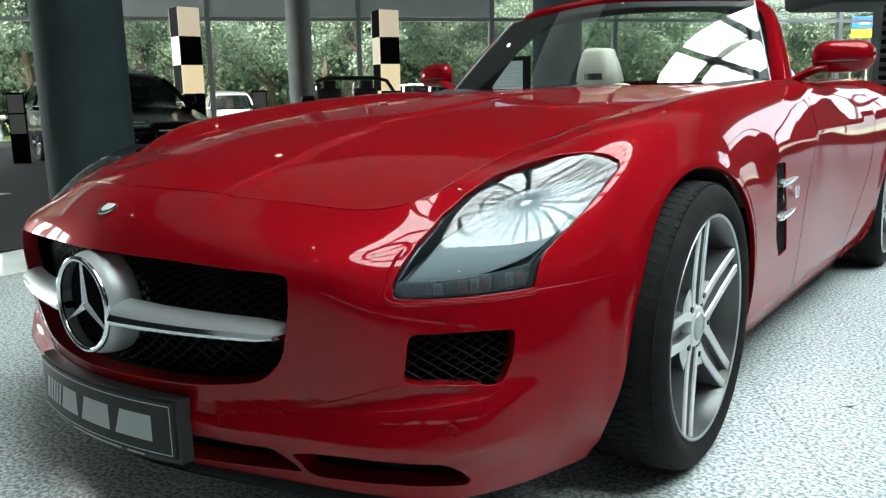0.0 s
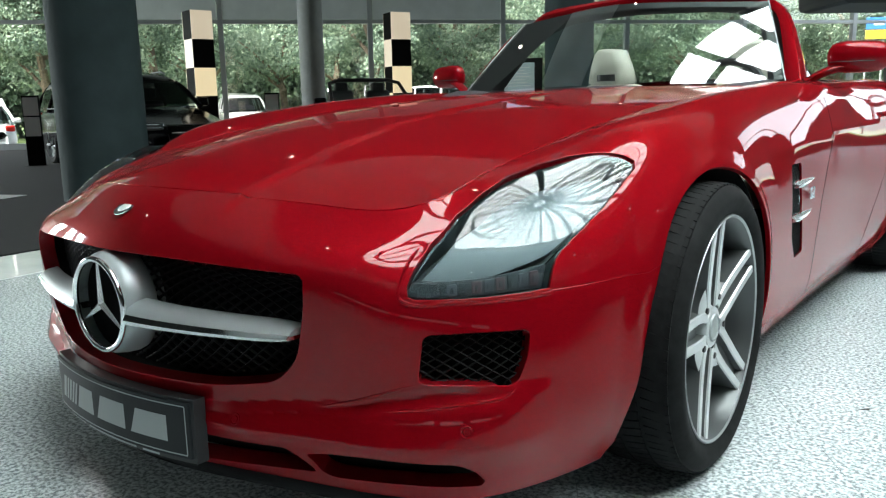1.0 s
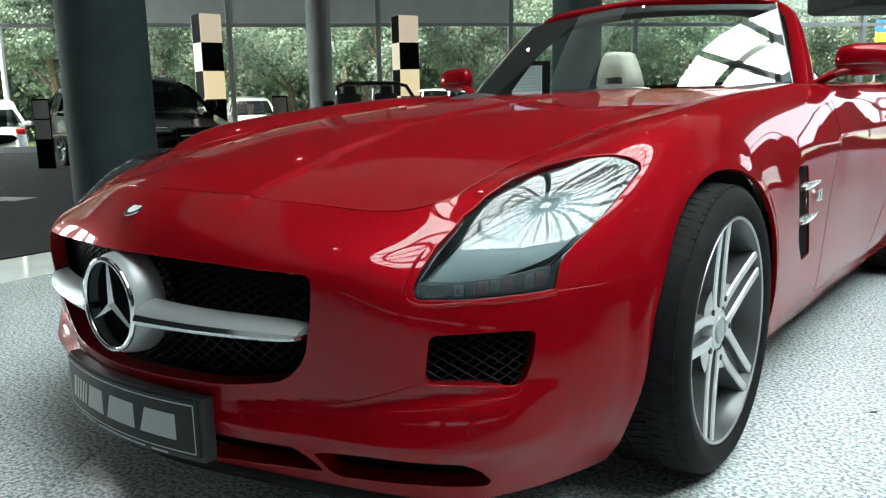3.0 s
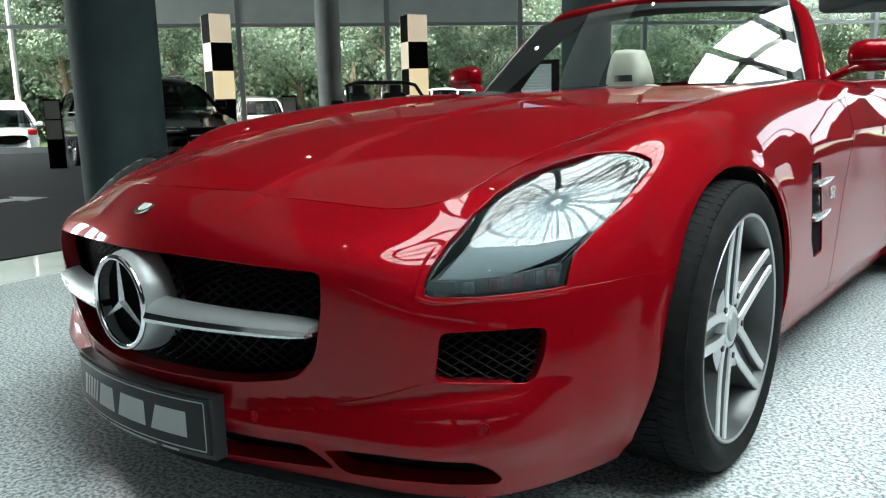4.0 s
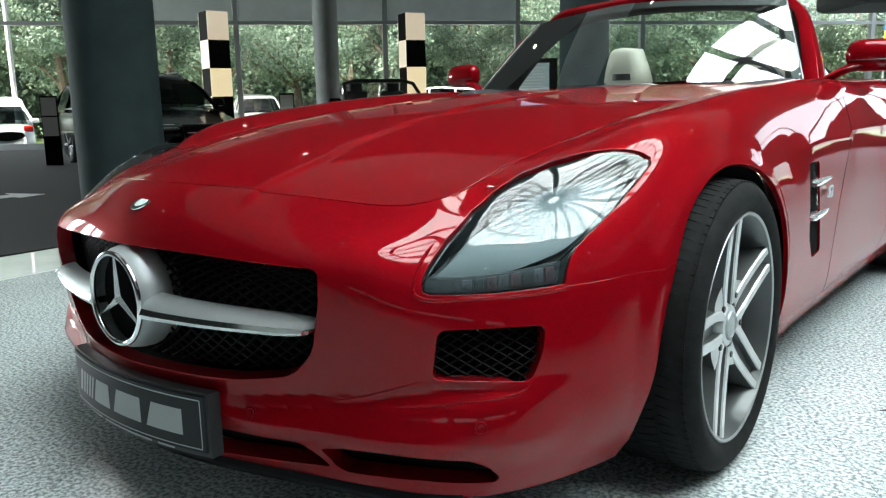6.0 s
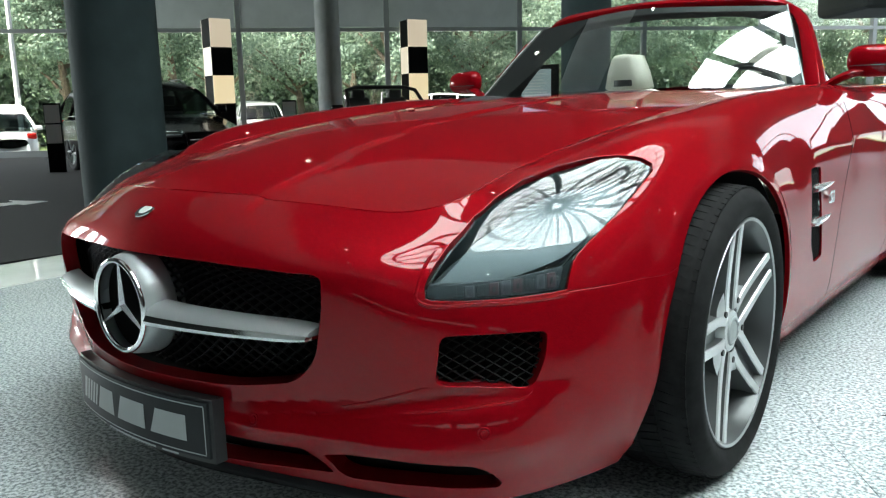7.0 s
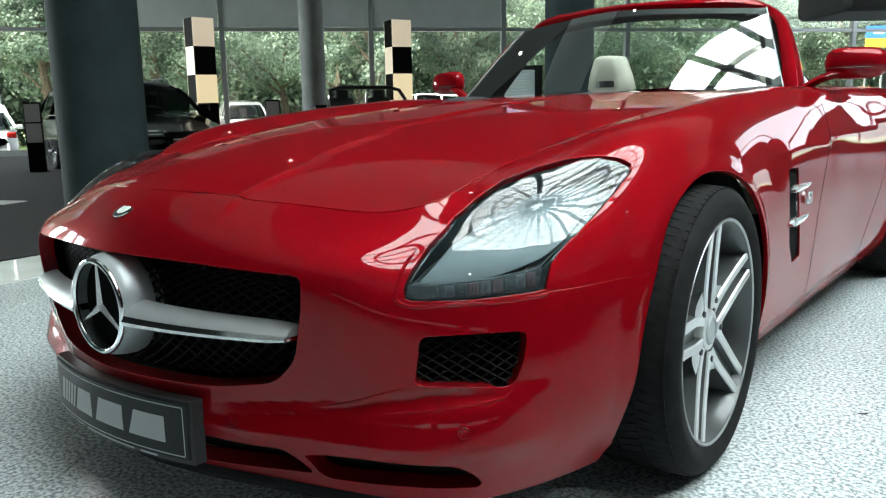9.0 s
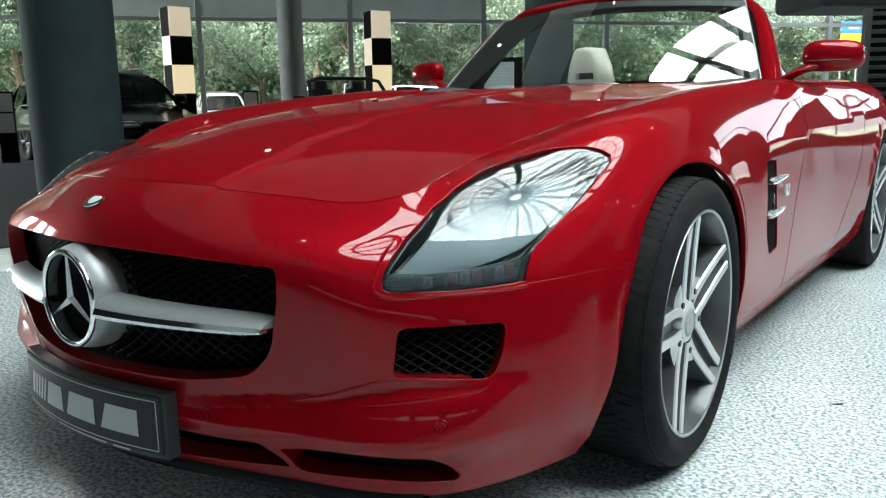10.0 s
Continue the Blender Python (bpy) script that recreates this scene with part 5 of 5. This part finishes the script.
checker_tower(16.6, -1.36, 28)


def sign_stand(f, r, turn, tall=1.16):
    st = thing("info_stand", "black upright stand holding grey data sheets", "sign stand", "info stands", at=spot(f, r), turn=turn)
    part("upright", box_bm((-.135, -.02, 0), (.135, .02, tall), .006), CHECKB, st)
    part("foot", box_bm((-.15, -.16, 0), (.15, .16, .015), .004), CHECKB, st)
    part("sheet", box_bm((-.118, -.026, tall * .72), (.118, -.0202, tall - .03)), SHEET, st)
    part("sheet", box_bm((-.118, -.026, tall * .43), (.118, -.0202, tall * .70)), SHEET, st)
    return st


DARKBOX = material("dark_grey_metal", (.035, .037, .038), .5)
PAPER = material("pale_paper", (.55, .62, .64), .6)
SHEET = material("grey_data_sheet", (.84, .79, .77), .6)
sign_stand(12.75, -7.12, TURN + 12)
sign_stand(14.5, -3.55, TURN + 4)

# dark bulkhead and louvred cabinet by the glazed front
def placed_box(lo, hi, f, r, turn=0.0, bevel=0.0):
    bm = box_bm(lo, hi, bevel)
    bmesh.ops.transform(bm, matrix=pose(*spot(f, r), 0, 0, TURN + turn), verts=bm.verts)
    return bm


hood_box = thing("ceiling_bulkhead", "dark grey bulkhead hanging below the ceiling", "bulkhead", kind="structure")
part("casing", placed_box((0, -.6, 1.93), (3.0, .6, 2.6), 10.0, 4.40, 4, .08), DARKBOX, hood_box)
cab = thing("louvred_panel", "dark grey free-standing louvred panel", "panel", at=spot(8.2, 4.34), turn=TURN - 6)
part("frame", box_bm((0, 0, 0), (.06, .10, 1.75), .004), DARKBOX, cab)
part("frame", box_bm((1.34, 0, 0), (1.40, .10, 1.75), .004), DARKBOX, cab)
part("back", box_bm((.06, .07, 0), (1.34, .10, 1.75)), CHECKB, cab)
for k in range(19):
    bm = box_bm((.06, -.005, -.022), (1.34, .012, .022), .003)
    bmesh.ops.transform(bm, matrix=pose(0, .04, .08 + .09 * k, 35), verts=bm.verts)
    part("slat", bm, DARKBOX, cab)
# easel with a framed sheet behind the roadster's cabin
ez = thing("framed_notice", "black framed notice with a pale printed sheet", "notice", at=spot(9.0, .66), turn=TURN - 4)
part("frame", box_bm((-.24, -.015, .95), (.24, .015, 1.36), .006), CHECKB, ez)
part("sheet", box_bm((-.19, -.020, 1.0), (.15, -.0152, 1.31)), PAPER, ez)
part("post", box_bm((-.03, .0, 0), (.03, .03, .95), .004), CHECKB, ez)
part("foot", box_bm((-.2, -.15, 0), (.2, .18, .012), .003), CHECKB, ez)
for k in range(7):
    part("printed_line", box_bm((-.165, -.0212, 1.05 + .034 * k), (.10 - .03 * (k % 3), -.0203, 1.058 + .034 * k)), SHEET, ez)

# ---------- other cars ----------
def simple_car(name, label, paint, length, width, height, kind, at, turn, group=""):
    """A parked car, its nose towards -y of its own frame, built in sections."""
    c = thing(name, label, "car", group, at=at, turn=turn)
    hw, L2 = width / 2, length / 2
    belt = height * .62 if kind != "open" else height * .66
    rows = [(-L2, .66, .30, .50), (-L2 + .10, .84, .22, .60), (-L2 + .45, .96, .20, .68), (-L2 * .45, 1.0, .20, belt - .06), (-L2 * .2, 1.0, .20, belt), (L2 * .45, 1.0, .20, belt + .02), (L2 - .40, .97, .22, belt), (L2 - .08, .86, .26, belt - .06), (L2, .72, .32, belt - .20)]
    lines = []
    for y, k, z0, z1 in rows:
        w = hw * k
        lines.append([(-w * .5, y, z1 + .02), (-w * .86, y, z1 - .01), (-w * .97, y, z1 - .10), (-w, y, (z0 + z1) / 2), (-w * .96, y, z0 + .03), (-w * .9, y, z0)])
    ys = np.linspace(0, len(rows) - 1, 33)
    B = basis(range(len(rows)), ys)
    half = np.einsum("ij,jkc->ikc", B, np.array(lines))
    fullr = np.concatenate([half[:, ::-1], half * [-1, 1, 1]], 1)
    v = [tuple(p) for r in fullr for p in r]
    n = 12
    f = [(j * n + i, j * n + i + 1, (j + 1) * n + i + 1, (j + 1) * n + i) for j in range(32) for i in range(n - 1)]
    f += [tuple(range(n)), tuple(range(32 * n, 33 * n))[::-1]]
    mesh_object("body", v, f, paint, c, True)
    # cabin
    if kind == "estate":
        prof = [(-L2 * .38, belt - .02), (-L2 * .06, height - .05), (L2 * .10, height), (L2 * .75, height - .06), (L2 * .92, belt)]
    elif kind == "suv":
        prof = [(-L2 * .42, belt - .02), (-L2 * .14, height - .04), (L2 * .10, height), (L2 * .80, height - .06), (L2 * .96, belt)]
    elif kind == "van":
        prof = [(-L2 * .80, belt - .02), (-L2 * .40, height - .12), (-L2 * .05, height), (L2 * .55, height - .05), (L2 * .95, belt)]
    elif kind == "saloon":
        prof = [(-L2 * .38, belt - .02), (-L2 * .02, height - .05), (L2 * .12, height), (L2 * .42, height - .05), (L2 * .75, belt)]
    else:
        prof = None
    if prof:
        pr = spline(prof, 22)
        rows2 = []
        for y, z in pr:
            k = (z - belt) / max(height - belt, .01)
            w0, w1 = hw * .94, hw * (.94 - .22 * max(k, 0))
            rows2.append([(-w0, y, belt - .04), (-w1, y, z - .04 * max(k, 0)), (-w1 * .85, y, z), (0, y, z + .012), (w1 * .85, y, z), (w1, y, z - .04 * max(k, 0)), (w0, y, belt - .04)])
        def side_at(y, k):
            """A point of the cabin's side at y, from the belt (0) to the roof's edge (1)."""
            z = float(np.interp(y, pr[:, 0], pr[:, 1]))
            t = max((z - belt) / (height - belt), 0)
            return hw * .94 + (hw * (.94 - .22 * t) - hw * .94) * k, y, belt - .04 + (z - .04 * t - belt + .04) * k
        tops = [r for r, (y, z) in zip(rows2, pr) if z > height - .17]
        strip("roof", [[r[i] for i in range(1, 6)] for r in tops], paint, c)
        strip("headliner", [[(p[0] * .96, p[1], p[2] - .03) for p in r[1:6]] for r in tops], BLACK, c)
        ya, yd = pr[0][0] + .04, pr[-1][0] - .04
        y_front, y_back = tops[0][0][1], tops[-1][0][1]
        cuts = [y_front + .05, y_front + (y_back - y_front) * .42, y_front + (y_back - y_front) * .80, y_back]
        for s in (-1, 1):
            for y in cuts[1:3]:
                part("pillar", tube([(s * p[0], p[1], p[2]) for p in (side_at(y, 0), side_at(y, .5), side_at(y, 1))], .035, 6), paint, c, smooth=True)
            for lo_y, hi_y in ((ya, y_front), (yd, y_back)):
                line = [(s * (hw * .92 - (hw * .20) * t), lo_y + (hi_y - lo_y) * t, float(np.interp(lo_y + (hi_y - lo_y) * t, pr[:, 0], pr[:, 1])) - .02) for t in np.linspace(0, 1, 7)]
                part("pillar", tube(line, .042, 6), paint, c, smooth=True)
            for y0, y1 in ((ya + .22, cuts[1] - .03), (cuts[1] + .03, cuts[2] - .03), (cuts[2] + .03, y_back + .12)):
                cols = [[side_at(y, k) for k in (.06, .5, .95)] for y in np.linspace(y0, y1, 6)]
                strip("side_window", [[(s * (p[0] + .006), p[1], p[2]) for p in col] for col in cols], TINT, c)
        for nm, lo_y, hi_y in (("windscreen", ya, y_front), ("rear_window", yd, y_back)):
            pane = []
            for t in np.linspace(.04, .98, 7):
                y = lo_y + (hi_y - lo_y) * t
                z = float(np.interp(y, pr[:, 0], pr[:, 1]))
                w = hw * .88 - hw * .20 * t
                o = -.05 if nm == "windscreen" else .05
                pane.append([(x * w, y + o * (1 - x * x), z + .004 + .012 * (1 - x * x)) for x in (-1, -.6, -.2, .2, .6, 1)])
            strip(nm, pane, TINT, c)
        for s in (-1, 1):
            for y in (-L2 * .04, L2 * .38):
                part("seat", box_bm((s * .36 - .23, y + .05, .5), (s * .36 + .23, y + .20, belt + .12), .07, 3), BLACK, c, smooth=True)
                part("headrest", box_bm((s * .36 - .12, y + .10, belt + .15), (s * .36 + .12, y + .19, belt + .32), .04, 3), BLACK, c, smooth=True)
        if kind in ("estate", "suv"):
            for s in (-1, 1):
                part("roof_rail", tube([(s * hw * .68, -L2 * .02, height - .02), (s * hw * .68, L2 * .05, height + .03), (s * hw * .68, L2 * .7, height + .01), (s * hw * .68, L2 * .78, height - .05)], .014, 6), ALU, c)
    else:
        y0 = -L2 * .12
        fr = [(-hw * .80, y0, belt), (-hw * .70, y0 + .42, height - .05), (-hw * .5, y0 + .47, height), (hw * .5, y0 + .47, height), (hw * .70, y0 + .42, height - .05), (hw * .80, y0, belt)]
        part("windscreen_frame", tube(fr, .032, 8), BLACK, c)
        mesh_object("windscreen", [fr[0], fr[1], fr[2], fr[3], fr[4], fr[5]], [(0, 1, 2, 3, 4, 5)], GLASS, c)
        for s in (-1, 1):
            part("seat", box_bm((s * .34 - .22, .35, .5), (s * .34 + .22, .55, height - .16), .08, 3), BLACK, c, smooth=True)
            part("headrest", box_bm((s * .34 - .12, .38, height - .22), (s * .34 + .12, .50, height - .03), .04, 3), BLACK, c, smooth=True)
            part("roll_hoop", tube([(s * .34 - .2, .62, belt - .1), (s * .34 - .16, .62, height - .08), (s * .34 + .16, .62, height - .08), (s * .34 + .2, .62, belt - .1)], .014, 8), CHROME, c, smooth=True)
    for s in (-1, 1):
        part("headlamp", box_bm((s * hw * .62 - .16, -L2 + .02, .58), (s * hw * .62 + .16, -L2 + .20, .70), .03, 3), CHROME, c, smooth=True)
        part("tail_lamp", box_bm((s * hw * .80 - .12, L2 - .14, belt - .20), (s * hw * .80 + .12, L2 - .015, belt - .04), .03, 3), REDLAMP, c, smooth=True)
        part("door_mirror", box_bm((s * (hw + .10) - .10, -L2 * .26, belt + .02), (s * (hw + .10) + .10, -L2 * .26 + .12, belt + .15), .035, 3), paint, c, smooth=True)
        for y in (-L2 * .60, L2 * .58):
            wh = new("wheel")
            wh.parent = c
            o = (s * (hw - .12), y, .33)
            part("tyre", lathe([(-.10, .22), (-.11, .30), (-.08, .33), (.08, .33), (.11, .30), (.10, .22)], 32, "x", centre=o), RUBBER, wh, smooth=True)
            part("rim", lathe([(s * .085, .0001), (s * .085, .05), (s * .07, .06), (s * .06, .20), (s * .10, .235)], 24, "x", centre=o), MACHINED, wh, smooth=True)
            for k in range(5):
                a = 2 * math.pi * k / 5
                part("spoke", tube([(o[0] + s * .09, o[1] + .05 * math.cos(a), o[2] + .05 * math.sin(a)), (o[0] + s * .095, o[1] + .21 * math.cos(a), o[2] + .21 * math.sin(a))], .022, 4), MACHINED, wh)
    part("grille", box_bm((-.36, -L2 - .012, .42), (.36, -L2 + .06, .66), .03, 3), VOID, c, smooth=True)
    part("grille_surround", tube([(-.37, -L2 - .01, .42), (.37, -L2 - .01, .42), (.40, -L2 - .01, .66), (-.40, -L2 - .01, .66)], .016, 6, closed=True), CHROME, c, smooth=True)
    for s in (-1, 1):
        part("waist_trim", tube([(s * hw * .955, -L2 * .30, belt + .005), (s * hw * .955, L2 * .6, belt + .01)], .010, 6), CHROME, c)
        part("door_gap", tube([(s * hw * .985, -L2 * .02, .35), (s * hw * .99, -L2 * .02, belt - .12)], .004, 4), VOID, c)
    part("grille_bar", box_bm((-.34, -L2 - .03, .53), (.34, -L2 - .01, .56), .008), CHROME, c)
    part("lower_grille", box_bm((-.60, -L2 + .0, .22), (.60, -L2 + .10, .34), .03, 3), VOID, c, smooth=True)
    return c


simple_car("estate_car", "black polished estate car with roof rails", BLACKPAINT, 4.7, 1.85, 1.50, "estate", spot(13.0, -5.58), TURN + 44, "display cars")
simple_car("roadster", "black open roadster with chrome roll hoops", BLACKPAINT, 4.2, 1.80, 1.32, "open", spot(13.4, -1.62), TURN + 27, "display cars")
simple_car("parked_suv", "white off-road car parked outside", WHITECAR, 4.6, 1.9, 1.74, "suv", spot(22.5, -14.2, -.46), TURN + 212, "parked cars")
simple_car("parked_car", "grey-blue car parked outside", GREYCAR, 4.5, 1.8, 1.45, "saloon", spot(22.6, -11.3, -.46), TURN + 30, "parked cars")
simple_car("parked_van", "white people carrier parked outside", WHITECAR, 4.4, 1.85, 2.0, "suv", spot(34, -9.6, -.46), TURN + 24, "parked cars")
simple_car("parked_car", "white minibus parked outside", WHITECAR, 4.6, 1.8, 1.95, "van", spot(26.5, -.6, -.46), TURN + 80, "parked cars")

# ---------- outside ----------
GRASS = material("lawn", (.06, .10, .03), .9)
mottled(GRASS, (.04, .08, .02), (.09, .13, .04), 1.5, bump=.3)
ASPHALT = material("asphalt", (.06, .06, .06), .85)
mottled(ASPHALT, (.045, .045, .047), (.075, .075, .077), 6, bump=.2)
slab("ground", [(-900, -900), (900, -900), (900, 900), (-900, 900)], -.9, -.5, GRASS, "green lawn reaching to the horizon", "ground")
slab("road", [spot(21.5 + .22 * -60, -60), spot(21.8 + .22 * 60, 60), spot(33 + .22 * 60, 60), spot(33 + .22 * -60, -60)], -.7, -.46, ASPHALT, "grey asphalt car park", "road")
BARK = material("bark", (.12, .09, .065), .9)
mottled(BARK, (.08, .06, .045), (.17, .135, .10), 12, bump=.6)
LEAF = material("leaves", (.06, .11, .03), .6)
oi = node(LEAF, "ShaderNodeNewGeometry")
lr = node(LEAF, "ShaderNodeValToRGB")
lr.color_ramp.elements[0].color, lr.color_ramp.elements[1].color = (.14, .205, .155, 1), (.29, .365, .265, 1)
wire(LEAF, oi.outputs["Random Per Island"], lr.inputs[0])
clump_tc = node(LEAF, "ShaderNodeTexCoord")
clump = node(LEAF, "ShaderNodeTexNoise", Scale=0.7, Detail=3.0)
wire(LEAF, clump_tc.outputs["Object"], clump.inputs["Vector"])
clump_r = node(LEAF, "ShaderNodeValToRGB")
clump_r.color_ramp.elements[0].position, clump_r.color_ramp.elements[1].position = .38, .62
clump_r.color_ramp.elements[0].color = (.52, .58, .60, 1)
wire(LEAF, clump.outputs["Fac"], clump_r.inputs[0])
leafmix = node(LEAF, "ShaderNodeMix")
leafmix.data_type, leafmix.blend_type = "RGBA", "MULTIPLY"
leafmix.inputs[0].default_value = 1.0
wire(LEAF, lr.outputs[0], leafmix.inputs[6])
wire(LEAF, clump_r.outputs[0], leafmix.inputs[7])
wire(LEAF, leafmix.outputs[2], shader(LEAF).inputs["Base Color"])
thin = node(LEAF, "ShaderNodeBsdfTranslucent")
both_sides = node(LEAF, "ShaderNodeMixShader", Fac=0.45)
wire(LEAF, leafmix.outputs[2], thin.inputs[0])
wire(LEAF, shader(LEAF).outputs[0], both_sides.inputs[1])
wire(LEAF, thin.outputs[0], both_sides.inputs[2])
wire(LEAF, both_sides.outputs[0], LEAF.node_tree.nodes["Material Output"].inputs[0])


def tree(f, r, tall, spread, seed, leaves=24000):
    rng = np.random.default_rng(seed)
    t = thing("tree", "leafy green broadleaf tree beyond the glass", "tree", "park trees", at=spot(f, r, -.55))
    pts = [(rng.normal(0, .06) * k, rng.normal(0, .06) * k, tall * .62 * k / 5) for k in range(6)]
    bm = tube(pts, [.24 - .03 * k for k in range(6)], 8)
    tips = []
    for k in range(9):
        a = 2 * math.pi * k / 9 + rng.uniform(-.3, .3)
        z0 = tall * rng.uniform(.20, .60)
        q = [np.array((0, 0, z0)) + np.array((math.cos(a) * spread * s, math.sin(a) * spread * s, tall * .20 * s ** .8)) for s in (0, .3, .6, .85)]
        tube(q, [.10, .07, .045, .02], 6, bm)
        tips += q[1:]
    part("trunk", bm, BARK, t, smooth=True)
    centres = [np.array(p) for p in tips] + [np.array((rng.normal(0, spread * .35), rng.normal(0, spread * .35), tall * rng.uniform(.35, .95))) for _ in range(26)]
    centres = np.array(centres)
    idx = rng.integers(0, len(centres), leaves)
    rad = rng.uniform(.5, 1.15, len(centres))[idx] * spread * .36
    d = rng.normal(size=(leaves, 3))
    d /= np.linalg.norm(d, axis=1)[:, None]
    p = centres[idx] + d * (rad * rng.uniform(.55, 1.0, leaves))[:, None] * [1, 1, .75]
    n = d + rng.normal(size=(leaves, 3)) * .6
    n /= np.linalg.norm(n, axis=1)[:, None]
    u = np.cross(n, rng.normal(size=(leaves, 3)))
    u /= np.linalg.norm(u, axis=1)[:, None]
    w = np.cross(n, u)
    s = rng.uniform(.045, .10, leaves)[:, None]
    v = np.stack([p - u * s, p - w * s * .55, p + u * s, p + w * s * .55], 1).reshape(-1, 3)
    f = np.arange(leaves * 4).reshape(-1, 4)
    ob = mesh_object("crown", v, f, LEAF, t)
    return t


tree_rng = np.random.default_rng(5)
for k in range(16):
    r = -34 + 4.2 * k + tree_rng.uniform(-1, 1)
    tree(36 + .22 * r + tree_rng.uniform(-2, 3), r, tree_rng.uniform(8.5, 11.5), tree_rng.uniform(2.8, 3.8), 20 + k)
for k in range(13):
    r = -42 + 7.0 * k
    tree(46 + .22 * r, r, 13, 4.6, 60 + k, 18000)
# far hedge closes the view between the trunks
rng = np.random.default_rng(3)
n = 290000
hr = rng.uniform(-60, 60, n)
hz = rng.uniform(0, 1, n) ** .8 * (9.5 + 2.0 * np.sin(hr * .7) + 1.2 * np.sin(hr * 1.9))
hf = 52 + .22 * hr + rng.uniform(-2.5, 6, n)
base_p = np.array([EYE.x, EYE.y, -.5]) + hf[:, None] * np.array(AHEAD) + hr[:, None] * np.array(RIGHT) + np.c_[np.zeros((n, 2)), hz]
nn = rng.normal(size=(n, 3))
nn /= np.linalg.norm(nn, axis=1)[:, None]
uu = np.cross(nn, rng.normal(size=(n, 3)))
uu /= np.linalg.norm(uu, axis=1)[:, None]
ww = np.cross(nn, uu)
ss = rng.uniform(.11, .25, n)[:, None]
hv = np.stack([base_p - uu * ss, base_p - ww * ss * .6, base_p + uu * ss, base_p + ww * ss * .6], 1).reshape(-1, 3)
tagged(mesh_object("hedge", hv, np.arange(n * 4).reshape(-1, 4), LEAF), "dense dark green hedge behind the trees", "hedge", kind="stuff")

pole = thing("lamp_post", "slender white painted lamp post outside", "lamp post", at=spot(21.6, -13.0, -.46))
part("pole", lathe([(0, .075), (3, .065), (7.5, .045)], 16, "z"), WHITE, pole, smooth=True)
part("base_collar", lathe([(0, .14), (.05, .14), (.06, .08)], 16, "z"), WHITE, pole, smooth=True)
board = thing("road_sign", "blue and yellow direction sign on posts", "road sign", at=spot(35, 17.9, -.5), turn=TURN)
BLUE, YELLOW = material("sign_blue", (.03, .14, .45), .5), material("sign_yellow", (.75, .42, .03), .5)
part("panel", box_bm((-.45, -.02, 4.25), (.45, .02, 4.75), .01), BLUE, board)
part("panel", box_bm((-.45, -.02, 3.85), (.45, .02, 4.22), .01), YELLOW, board)
for x in (-.35, .35):
    part("post", box_bm((x - .03, .02, 0), (x + .03, .08, 4.8)), ALU, board)
part("arrow", box_bm((-.12, -.026, 4.42), (.30, -.021, 4.50)), WHITE, board)

# ---------- terrazzo tiles ----------
TILE_A, TILE_B, JOINT = .605, .640, .0012
U_DIR, V_DIR = Vector((.843, .537, 0)), Vector((-.537, .843, 0))


def tile_centre(i, j):
    return U_DIR * (1.095 + TILE_A * (i + .5)) + V_DIR * (.006 + TILE_B * (j + .5))


def tile_corners(inset, z):
    a, b = TILE_A / 2 - inset, TILE_B / 2 - inset
    return [U_DIR * (s * a) + V_DIR * (t * b) + Vector((0, 0, z)) for s, t in ((-1, -1), (1, -1), (1, 1), (-1, 1))]


tile_v = tile_corners(JOINT / 2, -.004) + tile_corners(JOINT / 2, -.0008) + tile_corners(JOINT / 2 + .0008, 0)
tile_f = [(k, (k + 1) % 4, 4 + (k + 1) % 4, 4 + k) for k in range(4)] + [(4 + k, 4 + (k + 1) % 4, 8 + (k + 1) % 4, 8 + k) for k in range(4)] + [(8, 9, 10, 11)]
tile_mesh = bpy.data.meshes.new("tile")
tile_mesh.from_pydata([tuple(v) for v in tile_v], [], tile_f)
tile_mesh.materials.append(FLOOR)
cells = []
for i in range(-45, 46):
    for j in range(-45, 46):
        c = tile_centre(i, j)
        d = c - EYE
        f, r = d.dot(AHEAD), d.dot(RIGHT)
        if BACK + .5 < f < facade_f(r) - .6 and L + .5 < r < R - .5:
            cells.append(((c - Vector((.4, .6, 0))).length, c))
cells.sort(key=lambda q: q[0])
for _, c in cells[:290]:
    tile = new("tile", tile_mesh)
    tile.parent = hall_floor
    tile.matrix_world = Matrix.Translation(c)
rest_v, rest_f = [], []
for _, c in cells[290:]:
    n0 = len(rest_v)
    rest_v += [tuple(v + c) for v in tile_v]
    rest_f += [tuple(n0 + k for k in f) for f in tile_f]
tagged(mesh_object("tile_field", rest_v, rest_f, FLOOR, hall_floor), kind="stuff")

# a scrap of dry leaf on the tiles
SCRAP = material("dry_leaf", (.03, .032, .03), .8)
bm = bmesh.new()
outline = [(-.017, .001), (-.006, .004), (.004, .0035), (.010, .006), (.017, .002), (.009, -.004), (-.002, -.0035)]
low = [bm.verts.new((1.18 + x * .8 - y * .55, .565 + x * .55 + y * .8, .0006)) for x, y in outline]
high = [bm.verts.new((1.18 + x * .8 - y * .55, .565 + x * .55 + y * .8, .0022 + .0015 * math.sin(60 * x))) for x, y in outline]
bm.faces.new(low[::-1])
bm.faces.new(high)
for k in range(7):
    bm.faces.new((low[k], low[(k + 1) % 7], high[(k + 1) % 7], high[k]))
tagged(part("leaf_scrap", bm, SCRAP), "small dark scrap of dry leaf on terrazzo", "leaf")
